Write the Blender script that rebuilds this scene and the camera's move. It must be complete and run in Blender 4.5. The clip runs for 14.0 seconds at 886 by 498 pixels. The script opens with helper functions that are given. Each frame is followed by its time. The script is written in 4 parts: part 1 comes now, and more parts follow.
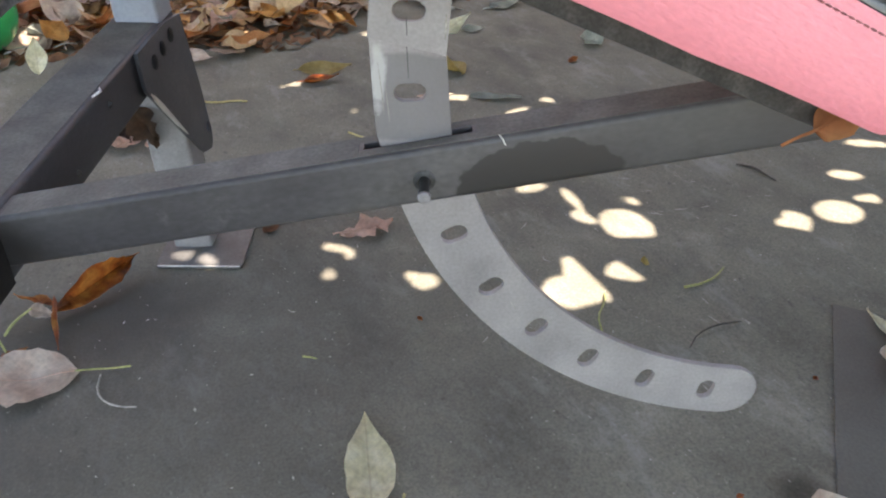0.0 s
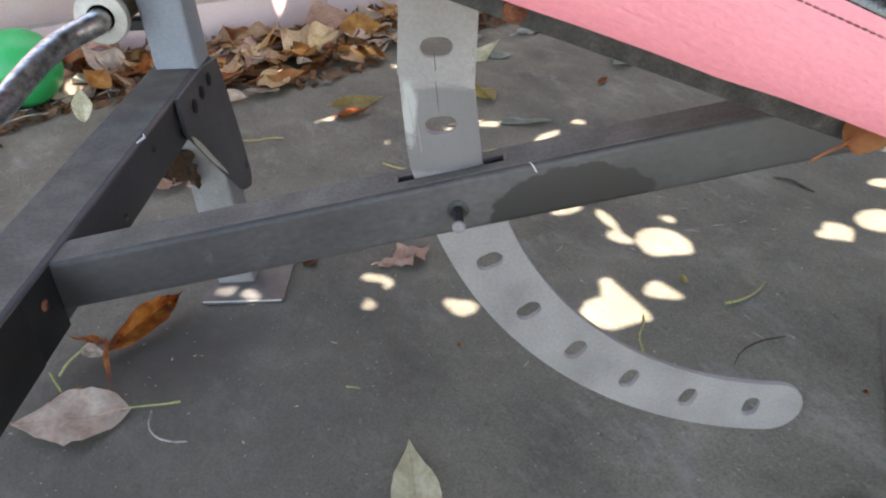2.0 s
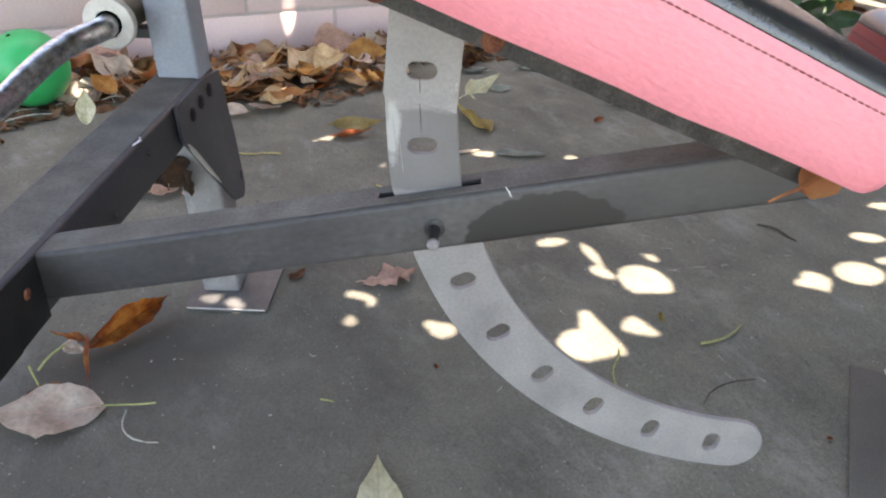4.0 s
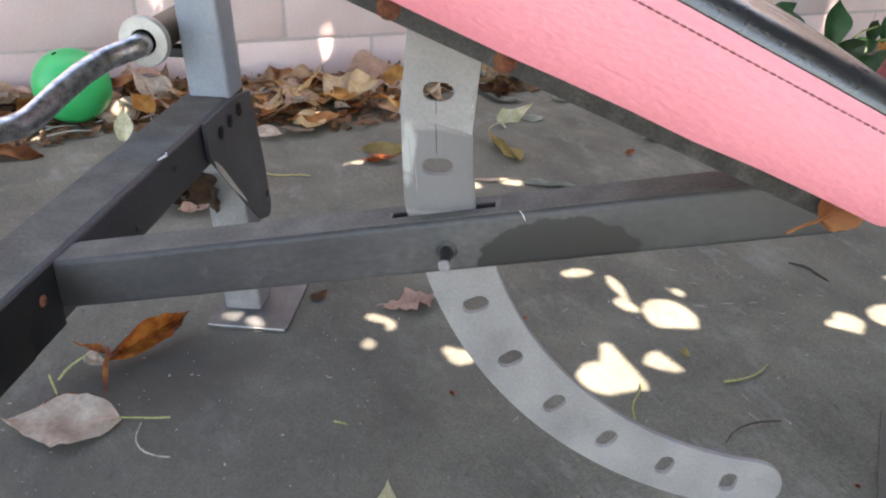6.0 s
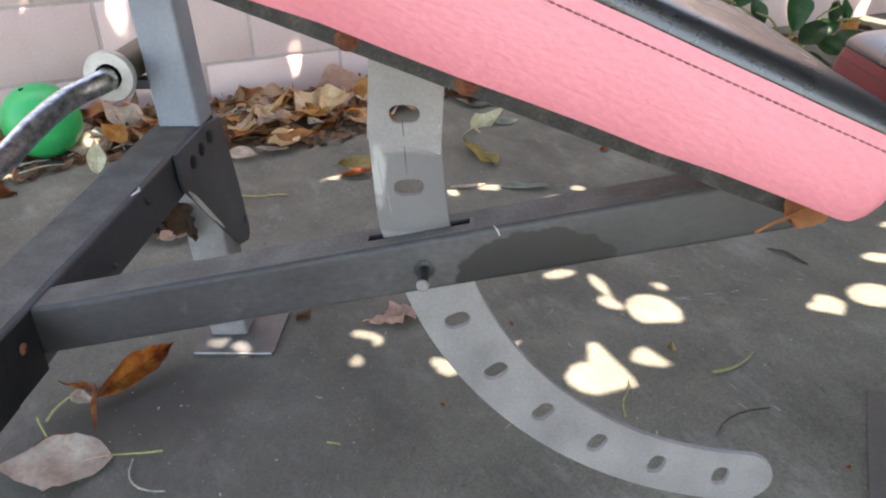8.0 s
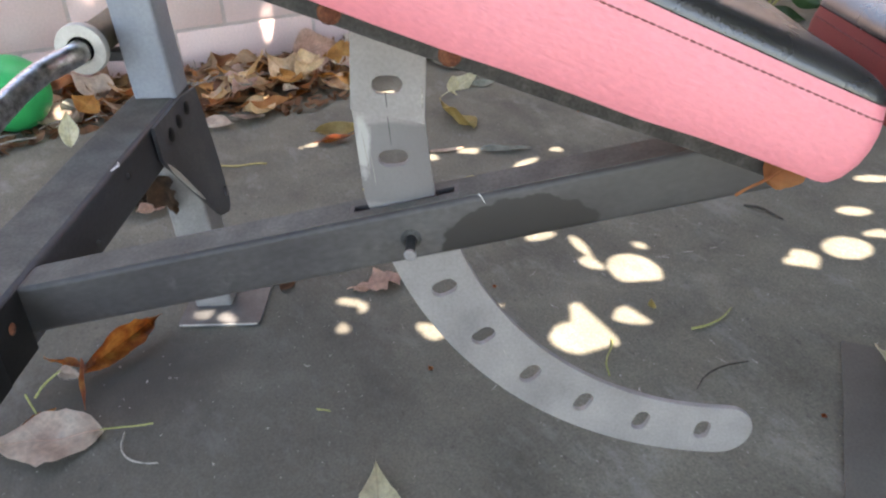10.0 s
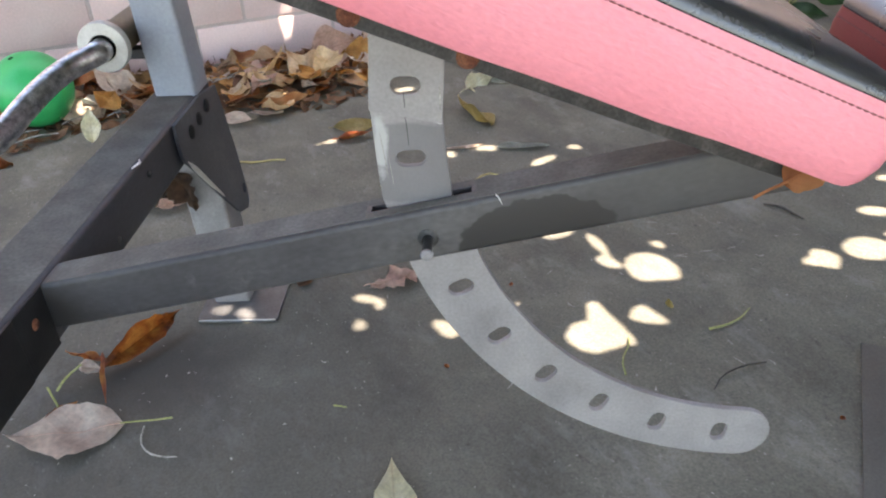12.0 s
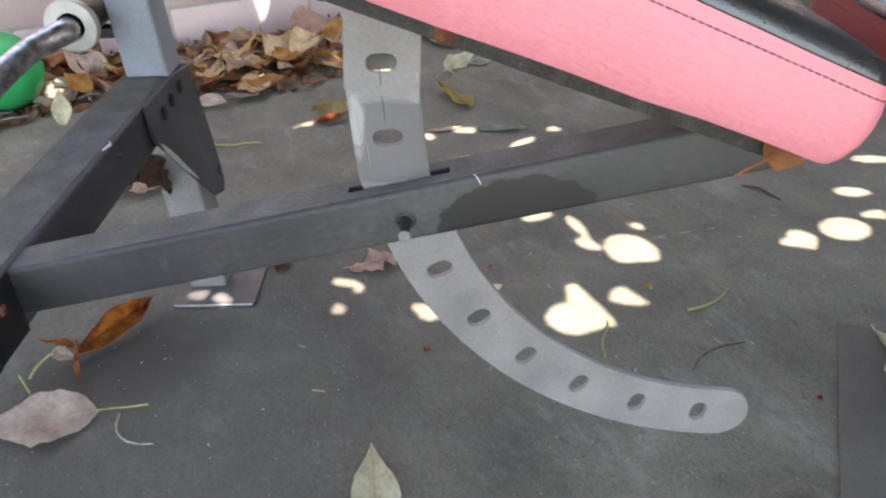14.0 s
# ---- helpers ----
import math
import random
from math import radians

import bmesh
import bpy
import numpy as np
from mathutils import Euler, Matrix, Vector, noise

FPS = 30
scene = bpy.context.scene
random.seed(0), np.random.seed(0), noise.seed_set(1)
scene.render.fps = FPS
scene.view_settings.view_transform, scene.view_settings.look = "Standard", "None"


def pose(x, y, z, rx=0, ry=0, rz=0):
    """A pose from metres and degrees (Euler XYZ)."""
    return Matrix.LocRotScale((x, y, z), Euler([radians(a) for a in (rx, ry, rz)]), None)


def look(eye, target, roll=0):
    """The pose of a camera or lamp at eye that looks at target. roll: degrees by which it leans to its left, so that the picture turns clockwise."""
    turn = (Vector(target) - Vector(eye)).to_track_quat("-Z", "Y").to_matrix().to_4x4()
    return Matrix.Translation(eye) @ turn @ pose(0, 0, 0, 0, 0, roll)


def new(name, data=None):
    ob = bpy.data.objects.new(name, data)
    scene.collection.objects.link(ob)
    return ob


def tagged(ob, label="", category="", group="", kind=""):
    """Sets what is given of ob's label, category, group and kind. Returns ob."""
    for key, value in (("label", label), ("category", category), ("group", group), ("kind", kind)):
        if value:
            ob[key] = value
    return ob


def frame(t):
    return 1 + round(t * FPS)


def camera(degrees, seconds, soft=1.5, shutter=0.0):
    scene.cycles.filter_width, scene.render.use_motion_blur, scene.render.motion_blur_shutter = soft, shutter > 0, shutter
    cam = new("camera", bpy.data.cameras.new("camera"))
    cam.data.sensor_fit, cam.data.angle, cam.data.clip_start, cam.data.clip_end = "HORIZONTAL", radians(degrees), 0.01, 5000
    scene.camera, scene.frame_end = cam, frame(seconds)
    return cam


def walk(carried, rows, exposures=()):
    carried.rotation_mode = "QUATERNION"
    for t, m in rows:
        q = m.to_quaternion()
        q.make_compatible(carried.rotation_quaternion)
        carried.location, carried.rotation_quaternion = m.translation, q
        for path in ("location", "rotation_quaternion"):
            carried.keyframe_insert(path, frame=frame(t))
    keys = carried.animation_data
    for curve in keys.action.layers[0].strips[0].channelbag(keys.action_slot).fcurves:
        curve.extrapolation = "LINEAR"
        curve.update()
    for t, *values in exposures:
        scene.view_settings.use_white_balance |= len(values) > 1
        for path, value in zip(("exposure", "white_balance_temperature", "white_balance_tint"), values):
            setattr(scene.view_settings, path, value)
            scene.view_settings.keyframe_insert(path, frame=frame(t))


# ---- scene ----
cam = camera(60.08, 14.0, soft=2.1, shutter=0.4)
# seconds, eye x y z in metres, yaw, pitch and roll in degrees
ROWS = [
    (0.0, 0.0000, 0.0000, 0.6734, -25.492, -34.970, -1.416),
    (0.5, 0.0015, -0.0092, 0.6757, -24.666, -35.453, -1.132),
    (1.0, 0.0036, -0.0102, 0.6648, -27.409, -36.333, -2.705),
    (1.5, 0.0014, -0.0089, 0.6731, -25.732, -34.680, 1.743),
    (2.0, -0.0021, -0.0079, 0.6816, -24.448, -33.076, 2.101),
    (2.2, -0.0011, -0.0104, 0.6811, -24.431, -33.272, 1.113),
    (4.3, 0.0079, -0.0356, 0.6843, -22.008, -29.864, -2.375),
    (4.5, 0.0112, -0.0347, 0.6823, -21.458, -29.176, -3.125),
    (5.0, 0.0099, -0.0241, 0.6747, -19.442, -29.067, -1.906),
    (5.5, 0.0131, -0.0314, 0.6810, -18.849, -29.084, 0.661),
    (6.0, 0.0210, -0.0392, 0.6764, -19.476, -28.747, -1.939),
    (6.5, 0.0203, -0.0380, 0.6891, -20.049, -28.217, 0.262),
    (7.0, 0.0289, -0.0414, 0.6938, -22.290, -27.779, 0.209),
    (7.5, 0.0277, -0.0380, 0.6891, -22.782, -28.456, 1.015),
    (7.7, 0.0292, -0.0387, 0.6881, -22.391, -28.530, 1.122),
    (9.8, 0.0150, -0.0374, 0.7023, -23.420, -28.006, 1.804),
    (10.0, 0.0217, -0.0392, 0.6970, -24.592, -31.389, 1.718),
    (10.5, 0.0155, -0.0350, 0.6974, -22.965, -32.599, 4.097),
    (11.0, 0.0092, -0.0306, 0.6971, -22.143, -32.109, 3.161),
    (11.5, 0.0138, -0.0340, 0.6996, -23.572, -31.429, 1.917),
    (12.0, 0.0220, -0.0396, 0.7014, -23.286, -31.691, 2.048),
    (12.5, 0.0230, -0.0438, 0.7070, -23.565, -31.552, 1.439),
    (13.0, 0.0216, -0.0405, 0.7050, -23.426, -31.692, 2.264),
    (13.5, 0.0212, -0.0386, 0.7005, -23.349, -31.817, 2.353),
    (14.0, 0.0257, -0.0339, 0.6945, -24.741, -32.917, 1.542),
]
walk(cam, [(t, pose(x, y, z, 90 + pitch, roll, yaw)) for t, x, y, z, yaw, pitch, roll in ROWS],
     exposures=[(0.0, 2.72, 7950, 11), (1.5, 2.68, 7900, 11), (2.2, 2.70, 7850, 11), (4.5, 2.85, 7850, 11), (6.0, 2.80, 7850, 11), (7.5, 2.72, 7850, 11), (10.0, 2.74, 7850, 11), (14.0, 2.80, 7850, 11)])

# ---- light ----
SUN_EL, SUN_AZ = radians(67.0), radians(-53.0)      # height, and angle from +x in the plan
SUN = Vector((math.cos(SUN_EL) * math.cos(SUN_AZ), math.cos(SUN_EL) * math.sin(SUN_AZ), math.sin(SUN_EL)))
world = bpy.data.worlds.new("world")
scene.world = world
world.use_nodes = True
wn = world.node_tree.nodes
sky = wn.new("ShaderNodeTexSky")
sky.sky_type, sky.sun_disc = "NISHITA", False
sky.sun_elevation, sky.sun_rotation = SUN_EL, math.pi / 2 - SUN_AZ
world.node_tree.links.new(sky.outputs[0], wn["Background"].inputs[0])
wn["Background"].inputs[1].default_value = 0.15
sun = new("sun", bpy.data.lights.new("sun", "SUN"))
sun.data.energy, sun.data.angle, sun.data.color = 4.2, radians(0.27), (1.0, 0.925, 0.90)
sun.matrix_world = look(SUN * 6, (0, 0, 0))


# ---- materials ----
def material(name, colours, rough=0.6, metal=0.0, scale=40.0, bump=0.2, fine=300.0, spread=0.35, streak=(1, 1, 1), vary=0.0, fine_mix=0.35, spec=0.5):
    """Colours laid over one another by coarse and fine noise, with relief; vary: how far single objects differ."""
    m = bpy.data.materials.new(name)
    m.use_nodes = True
    n, l = m.node_tree.nodes, m.node_tree.links
    b = n["Principled BSDF"]
    b.inputs["Metallic"].default_value = metal
    b.inputs["Specular IOR Level"].default_value = spec
    tc, mp = n.new("ShaderNodeTexCoord"), n.new("ShaderNodeMapping")
    mp.inputs["Scale"].default_value = streak
    l.new(tc.outputs["Object"], mp.inputs[0])
    coarse, grain = n.new("ShaderNodeTexNoise"), n.new("ShaderNodeTexNoise")
    coarse.inputs["Scale"].default_value, coarse.inputs["Detail"].default_value = scale, 6
    grain.inputs["Scale"].default_value, grain.inputs["Detail"].default_value = fine, 4
    for t in (coarse, grain):
        l.new(mp.outputs[0], t.inputs["Vector"])
    ramp = n.new("ShaderNodeValToRGB")
    els = ramp.color_ramp.elements
    while len(els) < len(colours):
        els.new(0.5)
    for i, c in enumerate(colours):
        els[i].position = 0.5 - spread / 2 + spread * i / max(1, len(colours) - 1)
        els[i].color = (*c, 1)
    l.new(coarse.outputs["Fac"], ramp.inputs[0])
    g = n.new("ShaderNodeMapRange")
    g.inputs["From Min"].default_value, g.inputs["From Max"].default_value = 0.3, 0.7
    g.inputs["To Min"].default_value, g.inputs["To Max"].default_value = 1 - fine_mix, 1 + fine_mix
    l.new(grain.outputs["Fac"], g.inputs["Value"])
    mul = n.new("ShaderNodeMix")
    mul.data_type, mul.blend_type = "RGBA", "MULTIPLY"
    mul.inputs["Factor"].default_value = 1.0
    l.new(ramp.outputs[0], mul.inputs[6])
    l.new(g.outputs[0], mul.inputs[7])
    out = mul.outputs[2]
    if vary:
        info, hsv = n.new("ShaderNodeObjectInfo"), n.new("ShaderNodeHueSaturation")
        r1, r2 = n.new("ShaderNodeMapRange"), n.new("ShaderNodeMapRange")
        r1.inputs["To Min"].default_value, r1.inputs["To Max"].default_value = 1 - vary, 1 + vary
        r2.inputs["To Min"].default_value, r2.inputs["To Max"].default_value = 0.5 - 0.05 * vary, 0.5 + 0.06 * vary
        l.new(info.outputs["Random"], r1.inputs["Value"])
        l.new(info.outputs["Random"], r2.inputs["Value"])
        l.new(r1.outputs[0], hsv.inputs["Value"])
        l.new(r2.outputs[0], hsv.inputs["Hue"])
        l.new(out, hsv.inputs["Color"])
        out = hsv.outputs[0]
    l.new(out, b.inputs["Base Color"])
    rr = n.new("ShaderNodeMapRange")
    rr.inputs["To Min"].default_value, rr.inputs["To Max"].default_value = max(0.05, rough - 0.15), min(1, rough + 0.15)
    l.new(coarse.outputs["Fac"], rr.inputs["Value"])
    l.new(rr.outputs[0], b.inputs["Roughness"])
    if bump:
        bp = n.new("ShaderNodeBump")
        bp.inputs["Strength"].default_value, bp.inputs["Distance"].default_value = bump, 0.002
        l.new(grain.outputs["Fac"], bp.inputs["Height"])
        l.new(bp.outputs[0], b.inputs["Normal"])
    return m


def spotted(m, colour, middle, size, edge=0.12, wobble=0.5, wscale=18.0, strength=1.0):
    """Adds a stain or painted shade with a wavy rim, an ellipsoid in the object's own space, to a material."""
    n, l = m.node_tree.nodes, m.node_tree.links
    b = n["Principled BSDF"]
    tc, mp = n.new("ShaderNodeTexCoord"), n.new("ShaderNodeMapping")
    mp.vector_type = "POINT"
    mp.inputs["Scale"].default_value = [1 / s for s in size]
    mp.inputs["Location"].default_value = [-c / s for c, s in zip(middle, size)]
    l.new(tc.outputs["Object"], mp.inputs[0])
    ln, nz = n.new("ShaderNodeVectorMath"), n.new("ShaderNodeTexNoise")
    ln.operation = "LENGTH"
    l.new(mp.outputs[0], ln.inputs[0])
    nz.inputs["Scale"].default_value = wscale
    l.new(tc.outputs["Object"], nz.inputs["Vector"])
    add = n.new("ShaderNodeMath")
    add.operation, add.inputs[1].default_value = "MULTIPLY_ADD", wobble
    l.new(nz.outputs["Fac"], add.inputs[0])
    l.new(ln.outputs["Value"], add.inputs[2])
    rg = n.new("ShaderNodeMapRange")
    lim = 1 + wobble / 2
    rg.inputs["From Min"].default_value, rg.inputs["From Max"].default_value = lim - edge, lim + edge
    rg.inputs["To Min"].default_value, rg.inputs["To Max"].default_value = strength, 0
    l.new(add.outputs[0], rg.inputs["Value"])
    mix = n.new("ShaderNodeMix")
    mix.data_type = "RGBA"
    mix.inputs[7].default_value = (*colour, 1)
    l.new(b.inputs["Base Color"].links[0].from_socket, mix.inputs[6])
    l.new(rg.outputs[0], mix.inputs["Factor"])
    l.new(mix.outputs[2], b.inputs["Base Color"])
    return m


def leathered(m, size, strength, streak=(1, 1, 1)):
    """Adds a cracked leather grain to the relief of a material."""
    n, l = m.node_tree.nodes, m.node_tree.links
    b = n["Principled BSDF"]
    tc, mp, vo, bp = n.new("ShaderNodeTexCoord"), n.new("ShaderNodeMapping"), n.new("ShaderNodeTexVoronoi"), n.new("ShaderNodeBump")
    mp.inputs["Scale"].default_value = streak
    nz, mx = n.new("ShaderNodeTexNoise"), n.new("ShaderNodeMix")
    mx.data_type, mx.blend_type = "RGBA", "LINEAR_LIGHT"
    mx.inputs["Factor"].default_value = 0.006
    nz.inputs["Scale"].default_value = size * 0.6
    l.new(tc.outputs["Object"], mp.inputs[0])
    l.new(mp.outputs[0], nz.inputs["Vector"])
    l.new(mp.outputs[0], mx.inputs[6])
    l.new(nz.outputs["Color"], mx.inputs[7])
    vo.feature = "SMOOTH_F1"
    vo.inputs["Scale"].default_value = size
    l.new(mx.outputs[2], vo.inputs["Vector"])
    bp.inputs["Strength"].default_value, bp.inputs["Distance"].default_value = strength, 0.0016
    bp.invert = True
    l.new(vo.outputs["Distance"], bp.inputs["Height"])
    l.new(b.inputs["Normal"].links[0].from_socket, bp.inputs["Normal"])
    l.new(bp.outputs[0], b.inputs["Normal"])
    return m


def veined(m, thin=0.3):
    """Gives a leaf material side veins that branch from its midrib, and lets some light through the blade."""
    n, l = m.node_tree.nodes, m.node_tree.links
    b = n["Principled BSDF"]
    tc, sp = n.new("ShaderNodeTexCoord"), n.new("ShaderNodeSeparateXYZ")
    l.new(tc.outputs["Object"], sp.inputs[0])

    def calc(op, a, c, d=0.0):
        q = n.new("ShaderNodeMath")
        q.operation = op
        for k, v in enumerate((a, c, d)):
            if isinstance(v, float):
                q.inputs[k].default_value = v
            else:
                l.new(v, q.inputs[k])
        return q.outputs[0]

    side = calc("ABSOLUTE", sp.outputs["Y"], 0.0)
    wave = calc("SINE", calc("MULTIPLY", calc("MULTIPLY_ADD", side, -0.9, sp.outputs["X"]), 520.0), 0.0)
    rg, rib = n.new("ShaderNodeMapRange"), n.new("ShaderNodeMapRange")
    rg.inputs["From Min"].default_value, rg.inputs["From Max"].default_value, rg.inputs["To Max"].default_value = 0.72, 1.0, 0.12
    l.new(wave, rg.inputs["Value"])
    rib.inputs["From Min"].default_value, rib.inputs["From Max"].default_value = 0.0006, 0.0016
    rib.inputs["To Min"].default_value, rib.inputs["To Max"].default_value = 0.3, 0.0
    l.new(side, rib.inputs["Value"])
    mix = n.new("ShaderNodeMix")
    mix.data_type, mix.blend_type = "RGBA", "MULTIPLY"
    mix.inputs[7].default_value = (0.55, 0.42, 0.30, 1)
    l.new(b.inputs["Base Color"].links[0].from_socket, mix.inputs[6])
    l.new(calc("MAXIMUM", rg.outputs[0], rib.outputs[0]), mix.inputs["Factor"])
    l.new(mix.outputs[2], b.inputs["Base Color"])
    tr, ms = n.new("ShaderNodeBsdfTranslucent"), n.new("ShaderNodeMixShader")
    l.new(mix.outputs[2], tr.inputs["Color"])
    ms.inputs[0].default_value = thin
    l.new(b.outputs[0], ms.inputs[1])
    l.new(tr.outputs[0], ms.inputs[2])
    l.new(ms.outputs[0], n["Material Output"].inputs["Surface"])
    return m


M_CONCRETE = material("dark_concrete", [(0.091, 0.087, 0.070), (0.136, 0.130, 0.105), (0.160, 0.152, 0.122), (0.227, 0.218, 0.179)], rough=0.85, scale=7.0, bump=0.25, fine=300, spread=0.5, fine_mix=0.22, spec=0.3)
def scuffed(m, colour, amount, scale=26.0, low=0.60, high=0.72):
    """Adds pale trodden scuffs, broken by noise at two scales, to a material."""
    n, l = m.node_tree.nodes, m.node_tree.links
    b = n["Principled BSDF"]
    tc, mp = n.new("ShaderNodeTexCoord"), n.new("ShaderNodeMapping")
    mp.inputs["Scale"].default_value, mp.inputs["Rotation"].default_value = (1, 0.5, 1), (0, 0, 0.5)
    l.new(tc.outputs["Object"], mp.inputs[0])
    nz, rg = n.new("ShaderNodeTexNoise"), n.new("ShaderNodeMapRange")
    nz.inputs["Scale"].default_value, nz.inputs["Detail"].default_value, nz.inputs["Roughness"].default_value = scale, 9, 0.72
    l.new(mp.outputs[0], nz.inputs["Vector"])
    rg.inputs["From Min"].default_value, rg.inputs["From Max"].default_value, rg.inputs["To Max"].default_value = low, high, amount
    l.new(nz.outputs["Fac"], rg.inputs["Value"])
    mix = n.new("ShaderNodeMix")
    mix.data_type = "RGBA"
    mix.inputs[7].default_value = (*colour, 1)
    l.new(b.inputs["Base Color"].links[0].from_socket, mix.inputs[6])
    l.new(rg.outputs[0], mix.inputs["Factor"])
    l.new(mix.outputs[2], b.inputs["Base Color"])
    return m


scuffed(M_CONCRETE, (0.27, 0.265, 0.25), 0.7, 11.0, 0.55, 0.72)
scuffed(M_CONCRETE, (0.062, 0.060, 0.055), 0.55, 3.2, 0.50, 0.66)
scuffed(M_CONCRETE, (0.035, 0.034, 0.032), 0.6, 34.0, 0.62, 0.74)
scuffed(M_CONCRETE, (0.34, 0.33, 0.30), 0.6, 150.0, 0.61, 0.69)
scuffed(M_CONCRETE, (0.03, 0.029, 0.027), 0.55, 95.0, 0.60, 0.69)
scuffed(M_CONCRETE, (0.22, 0.216, 0.20), 0.4, 24.0, 0.55, 0.68)
spotted(M_CONCRETE, (0.018, 0.017, 0.015), (0.586, 0.304, 0.0), (0.026, 0.020, 0.1), 0.6, 0.6, 30, 0.6)
# brown stain and painted shade round the curled leaf, wide painted shade before it
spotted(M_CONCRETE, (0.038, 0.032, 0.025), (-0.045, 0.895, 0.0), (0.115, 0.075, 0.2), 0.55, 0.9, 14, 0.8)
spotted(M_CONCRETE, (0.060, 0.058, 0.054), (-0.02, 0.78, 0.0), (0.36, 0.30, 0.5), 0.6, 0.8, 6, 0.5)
M_BEAM = material("dusty_grey_steel", [(0.034, 0.033, 0.037), (0.055, 0.053, 0.056), (0.086, 0.083, 0.082)], rough=0.5, scale=14, bump=0.08, fine=260, spread=0.4, streak=(0.5, 1, 1), fine_mix=0.18)
M_STAIN_SHADE = material("stained_shaded_steel", [(0.034, 0.033, 0.037), (0.055, 0.053, 0.056), (0.086, 0.083, 0.082)], rough=0.5, scale=14, bump=0.08, fine=260, spread=0.4, streak=(0.5, 1, 1), fine_mix=0.18)
M_CROSS = material("dark_steel_paint", [(0.019, 0.020, 0.026), (0.031, 0.033, 0.041), (0.048, 0.050, 0.059)], rough=0.5, scale=14, bump=0.08, fine=260, spread=0.4, streak=(1, 0.5, 1), fine_mix=0.18)
M_LIT_DUST = material("lit_settled_dust", [(0.10, 0.098, 0.090), (0.132, 0.129, 0.118), (0.17, 0.166, 0.152)], rough=0.9, scale=24, bump=0.15, fine=300, spread=0.4, fine_mix=0.16, spec=0.2)
scuffed(M_CROSS, (0.10, 0.10, 0.098), 0.4, 30.0, 0.56, 0.72)
# near black, for bolt heads and for shade painted on the cross tube's plates
M_BLACK = material("near_black_steel", [(0.006, 0.006, 0.007), (0.010, 0.010, 0.011), (0.017, 0.017, 0.018)], rough=0.6, scale=22, bump=0.1, fine=260, spread=0.4, fine_mix=0.2, spec=0.3)
M_POST = material("blue_grey_paint", [(0.225, 0.25, 0.295), (0.28, 0.31, 0.36), (0.34, 0.37, 0.415)], rough=0.4, scale=9, bump=0.05, fine=200, spread=0.4, fine_mix=0.08)
scuffed(M_BEAM, (0.17, 0.17, 0.165), 0.35, 30.0, 0.58, 0.74)
scuffed(M_STAIN_SHADE, (0.17, 0.17, 0.165), 0.4, 30.0, 0.56, 0.74)
scuffed(M_STAIN_SHADE, (0.024, 0.023, 0.024), 0.6, 13.0, 0.54, 0.66)
M_FOOT = material("dusty_foot_plate", [(0.062, 0.063, 0.064), (0.092, 0.093, 0.094), (0.13, 0.13, 0.13)], rough=0.45, metal=0.2, scale=20, bump=0.08, fine=260, spread=0.4, fine_mix=0.15)
M_GUSSET = material("scuffed_dark_steel", [(0.032, 0.035, 0.042), (0.060, 0.062, 0.070), (0.10, 0.10, 0.105)], rough=0.5, scale=12, bump=0.1, fine=240, spread=0.4, fine_mix=0.2)
M_ARC = material("bare_galvanised_steel", [(0.17, 0.164, 0.170), (0.220, 0.213, 0.220), (0.27, 0.262, 0.268)], rough=0.5, metal=0.15, scale=22, bump=0.06, fine=350, spread=0.45, fine_mix=0.1)
M_ARC_WORN = material("worn_galvanised_steel", [(0.195, 0.182, 0.184), (0.26, 0.244, 0.244), (0.325, 0.306, 0.304)], rough=0.5, metal=0.15, scale=16, bump=0.06, fine=350, spread=0.45, fine_mix=0.1)
M_LAP = material("pale_lap_steel", [(0.215, 0.205, 0.207), (0.27, 0.256, 0.256), (0.325, 0.31, 0.308)], rough=0.5, metal=0.15, scale=18, bump=0.06, fine=350, spread=0.45, fine_mix=0.1)
scuffed(M_ARC, (0.36, 0.36, 0.36), 0.4, 60.0, 0.58, 0.72)
scuffed(M_ARC_WORN, (0.10, 0.10, 0.105), 0.35, 40.0, 0.58, 0.74)
M_RAIL = material("black_speckled_iron", [(0.022, 0.023, 0.024), (0.038, 0.038, 0.038), (0.075, 0.073, 0.07)], rough=0.65, scale=60, bump=0.3, fine=420, spread=0.4, fine_mix=0.4)
M_RUST = material("rust", [(0.06, 0.018, 0.010), (0.12, 0.038, 0.019), (0.18, 0.070, 0.035)], rough=0.9, scale=160, bump=0.5, fine=700)
M_PIN = material("dark_oiled_steel", [(0.022, 0.022, 0.024), (0.04, 0.04, 0.042)], rough=0.45, metal=0.3, scale=60, bump=0.1)
M_DARK = material("dark_hollow", [(0.004, 0.004, 0.004), (0.006, 0.006, 0.006)], rough=1.0, bump=0.0, spec=0.0)
M_PINK = material("faded_pink_vinyl", [(0.65, 0.200, 0.238), (0.70, 0.230, 0.272), (0.74, 0.258, 0.302)], rough=0.42, scale=9, bump=0.20, fine=260, spread=0.5, fine_mix=0.05, streak=(0.7, 1, 1.25))
leathered(M_PINK, 260, 0.36, (0.42, 1, 1.15))
M_MAROON = material("maroon_vinyl", [(0.22, 0.025, 0.025), (0.27, 0.035, 0.035)], rough=0.5, scale=10, bump=0.05, fine=500, fine_mix=0.08)
M_BLACKVINYL = material("black_vinyl", [(0.022, 0.022, 0.025), (0.032, 0.032, 0.036)], rough=0.26, scale=12, bump=0.05, fine=480, fine_mix=0.1, spec=0.9)
leathered(M_BLACKVINYL, 460, 0.12)
M_THREAD = material("dark_thread", [(0.20, 0.06, 0.065), (0.26, 0.09, 0.09)], rough=0.8, bump=0.0)
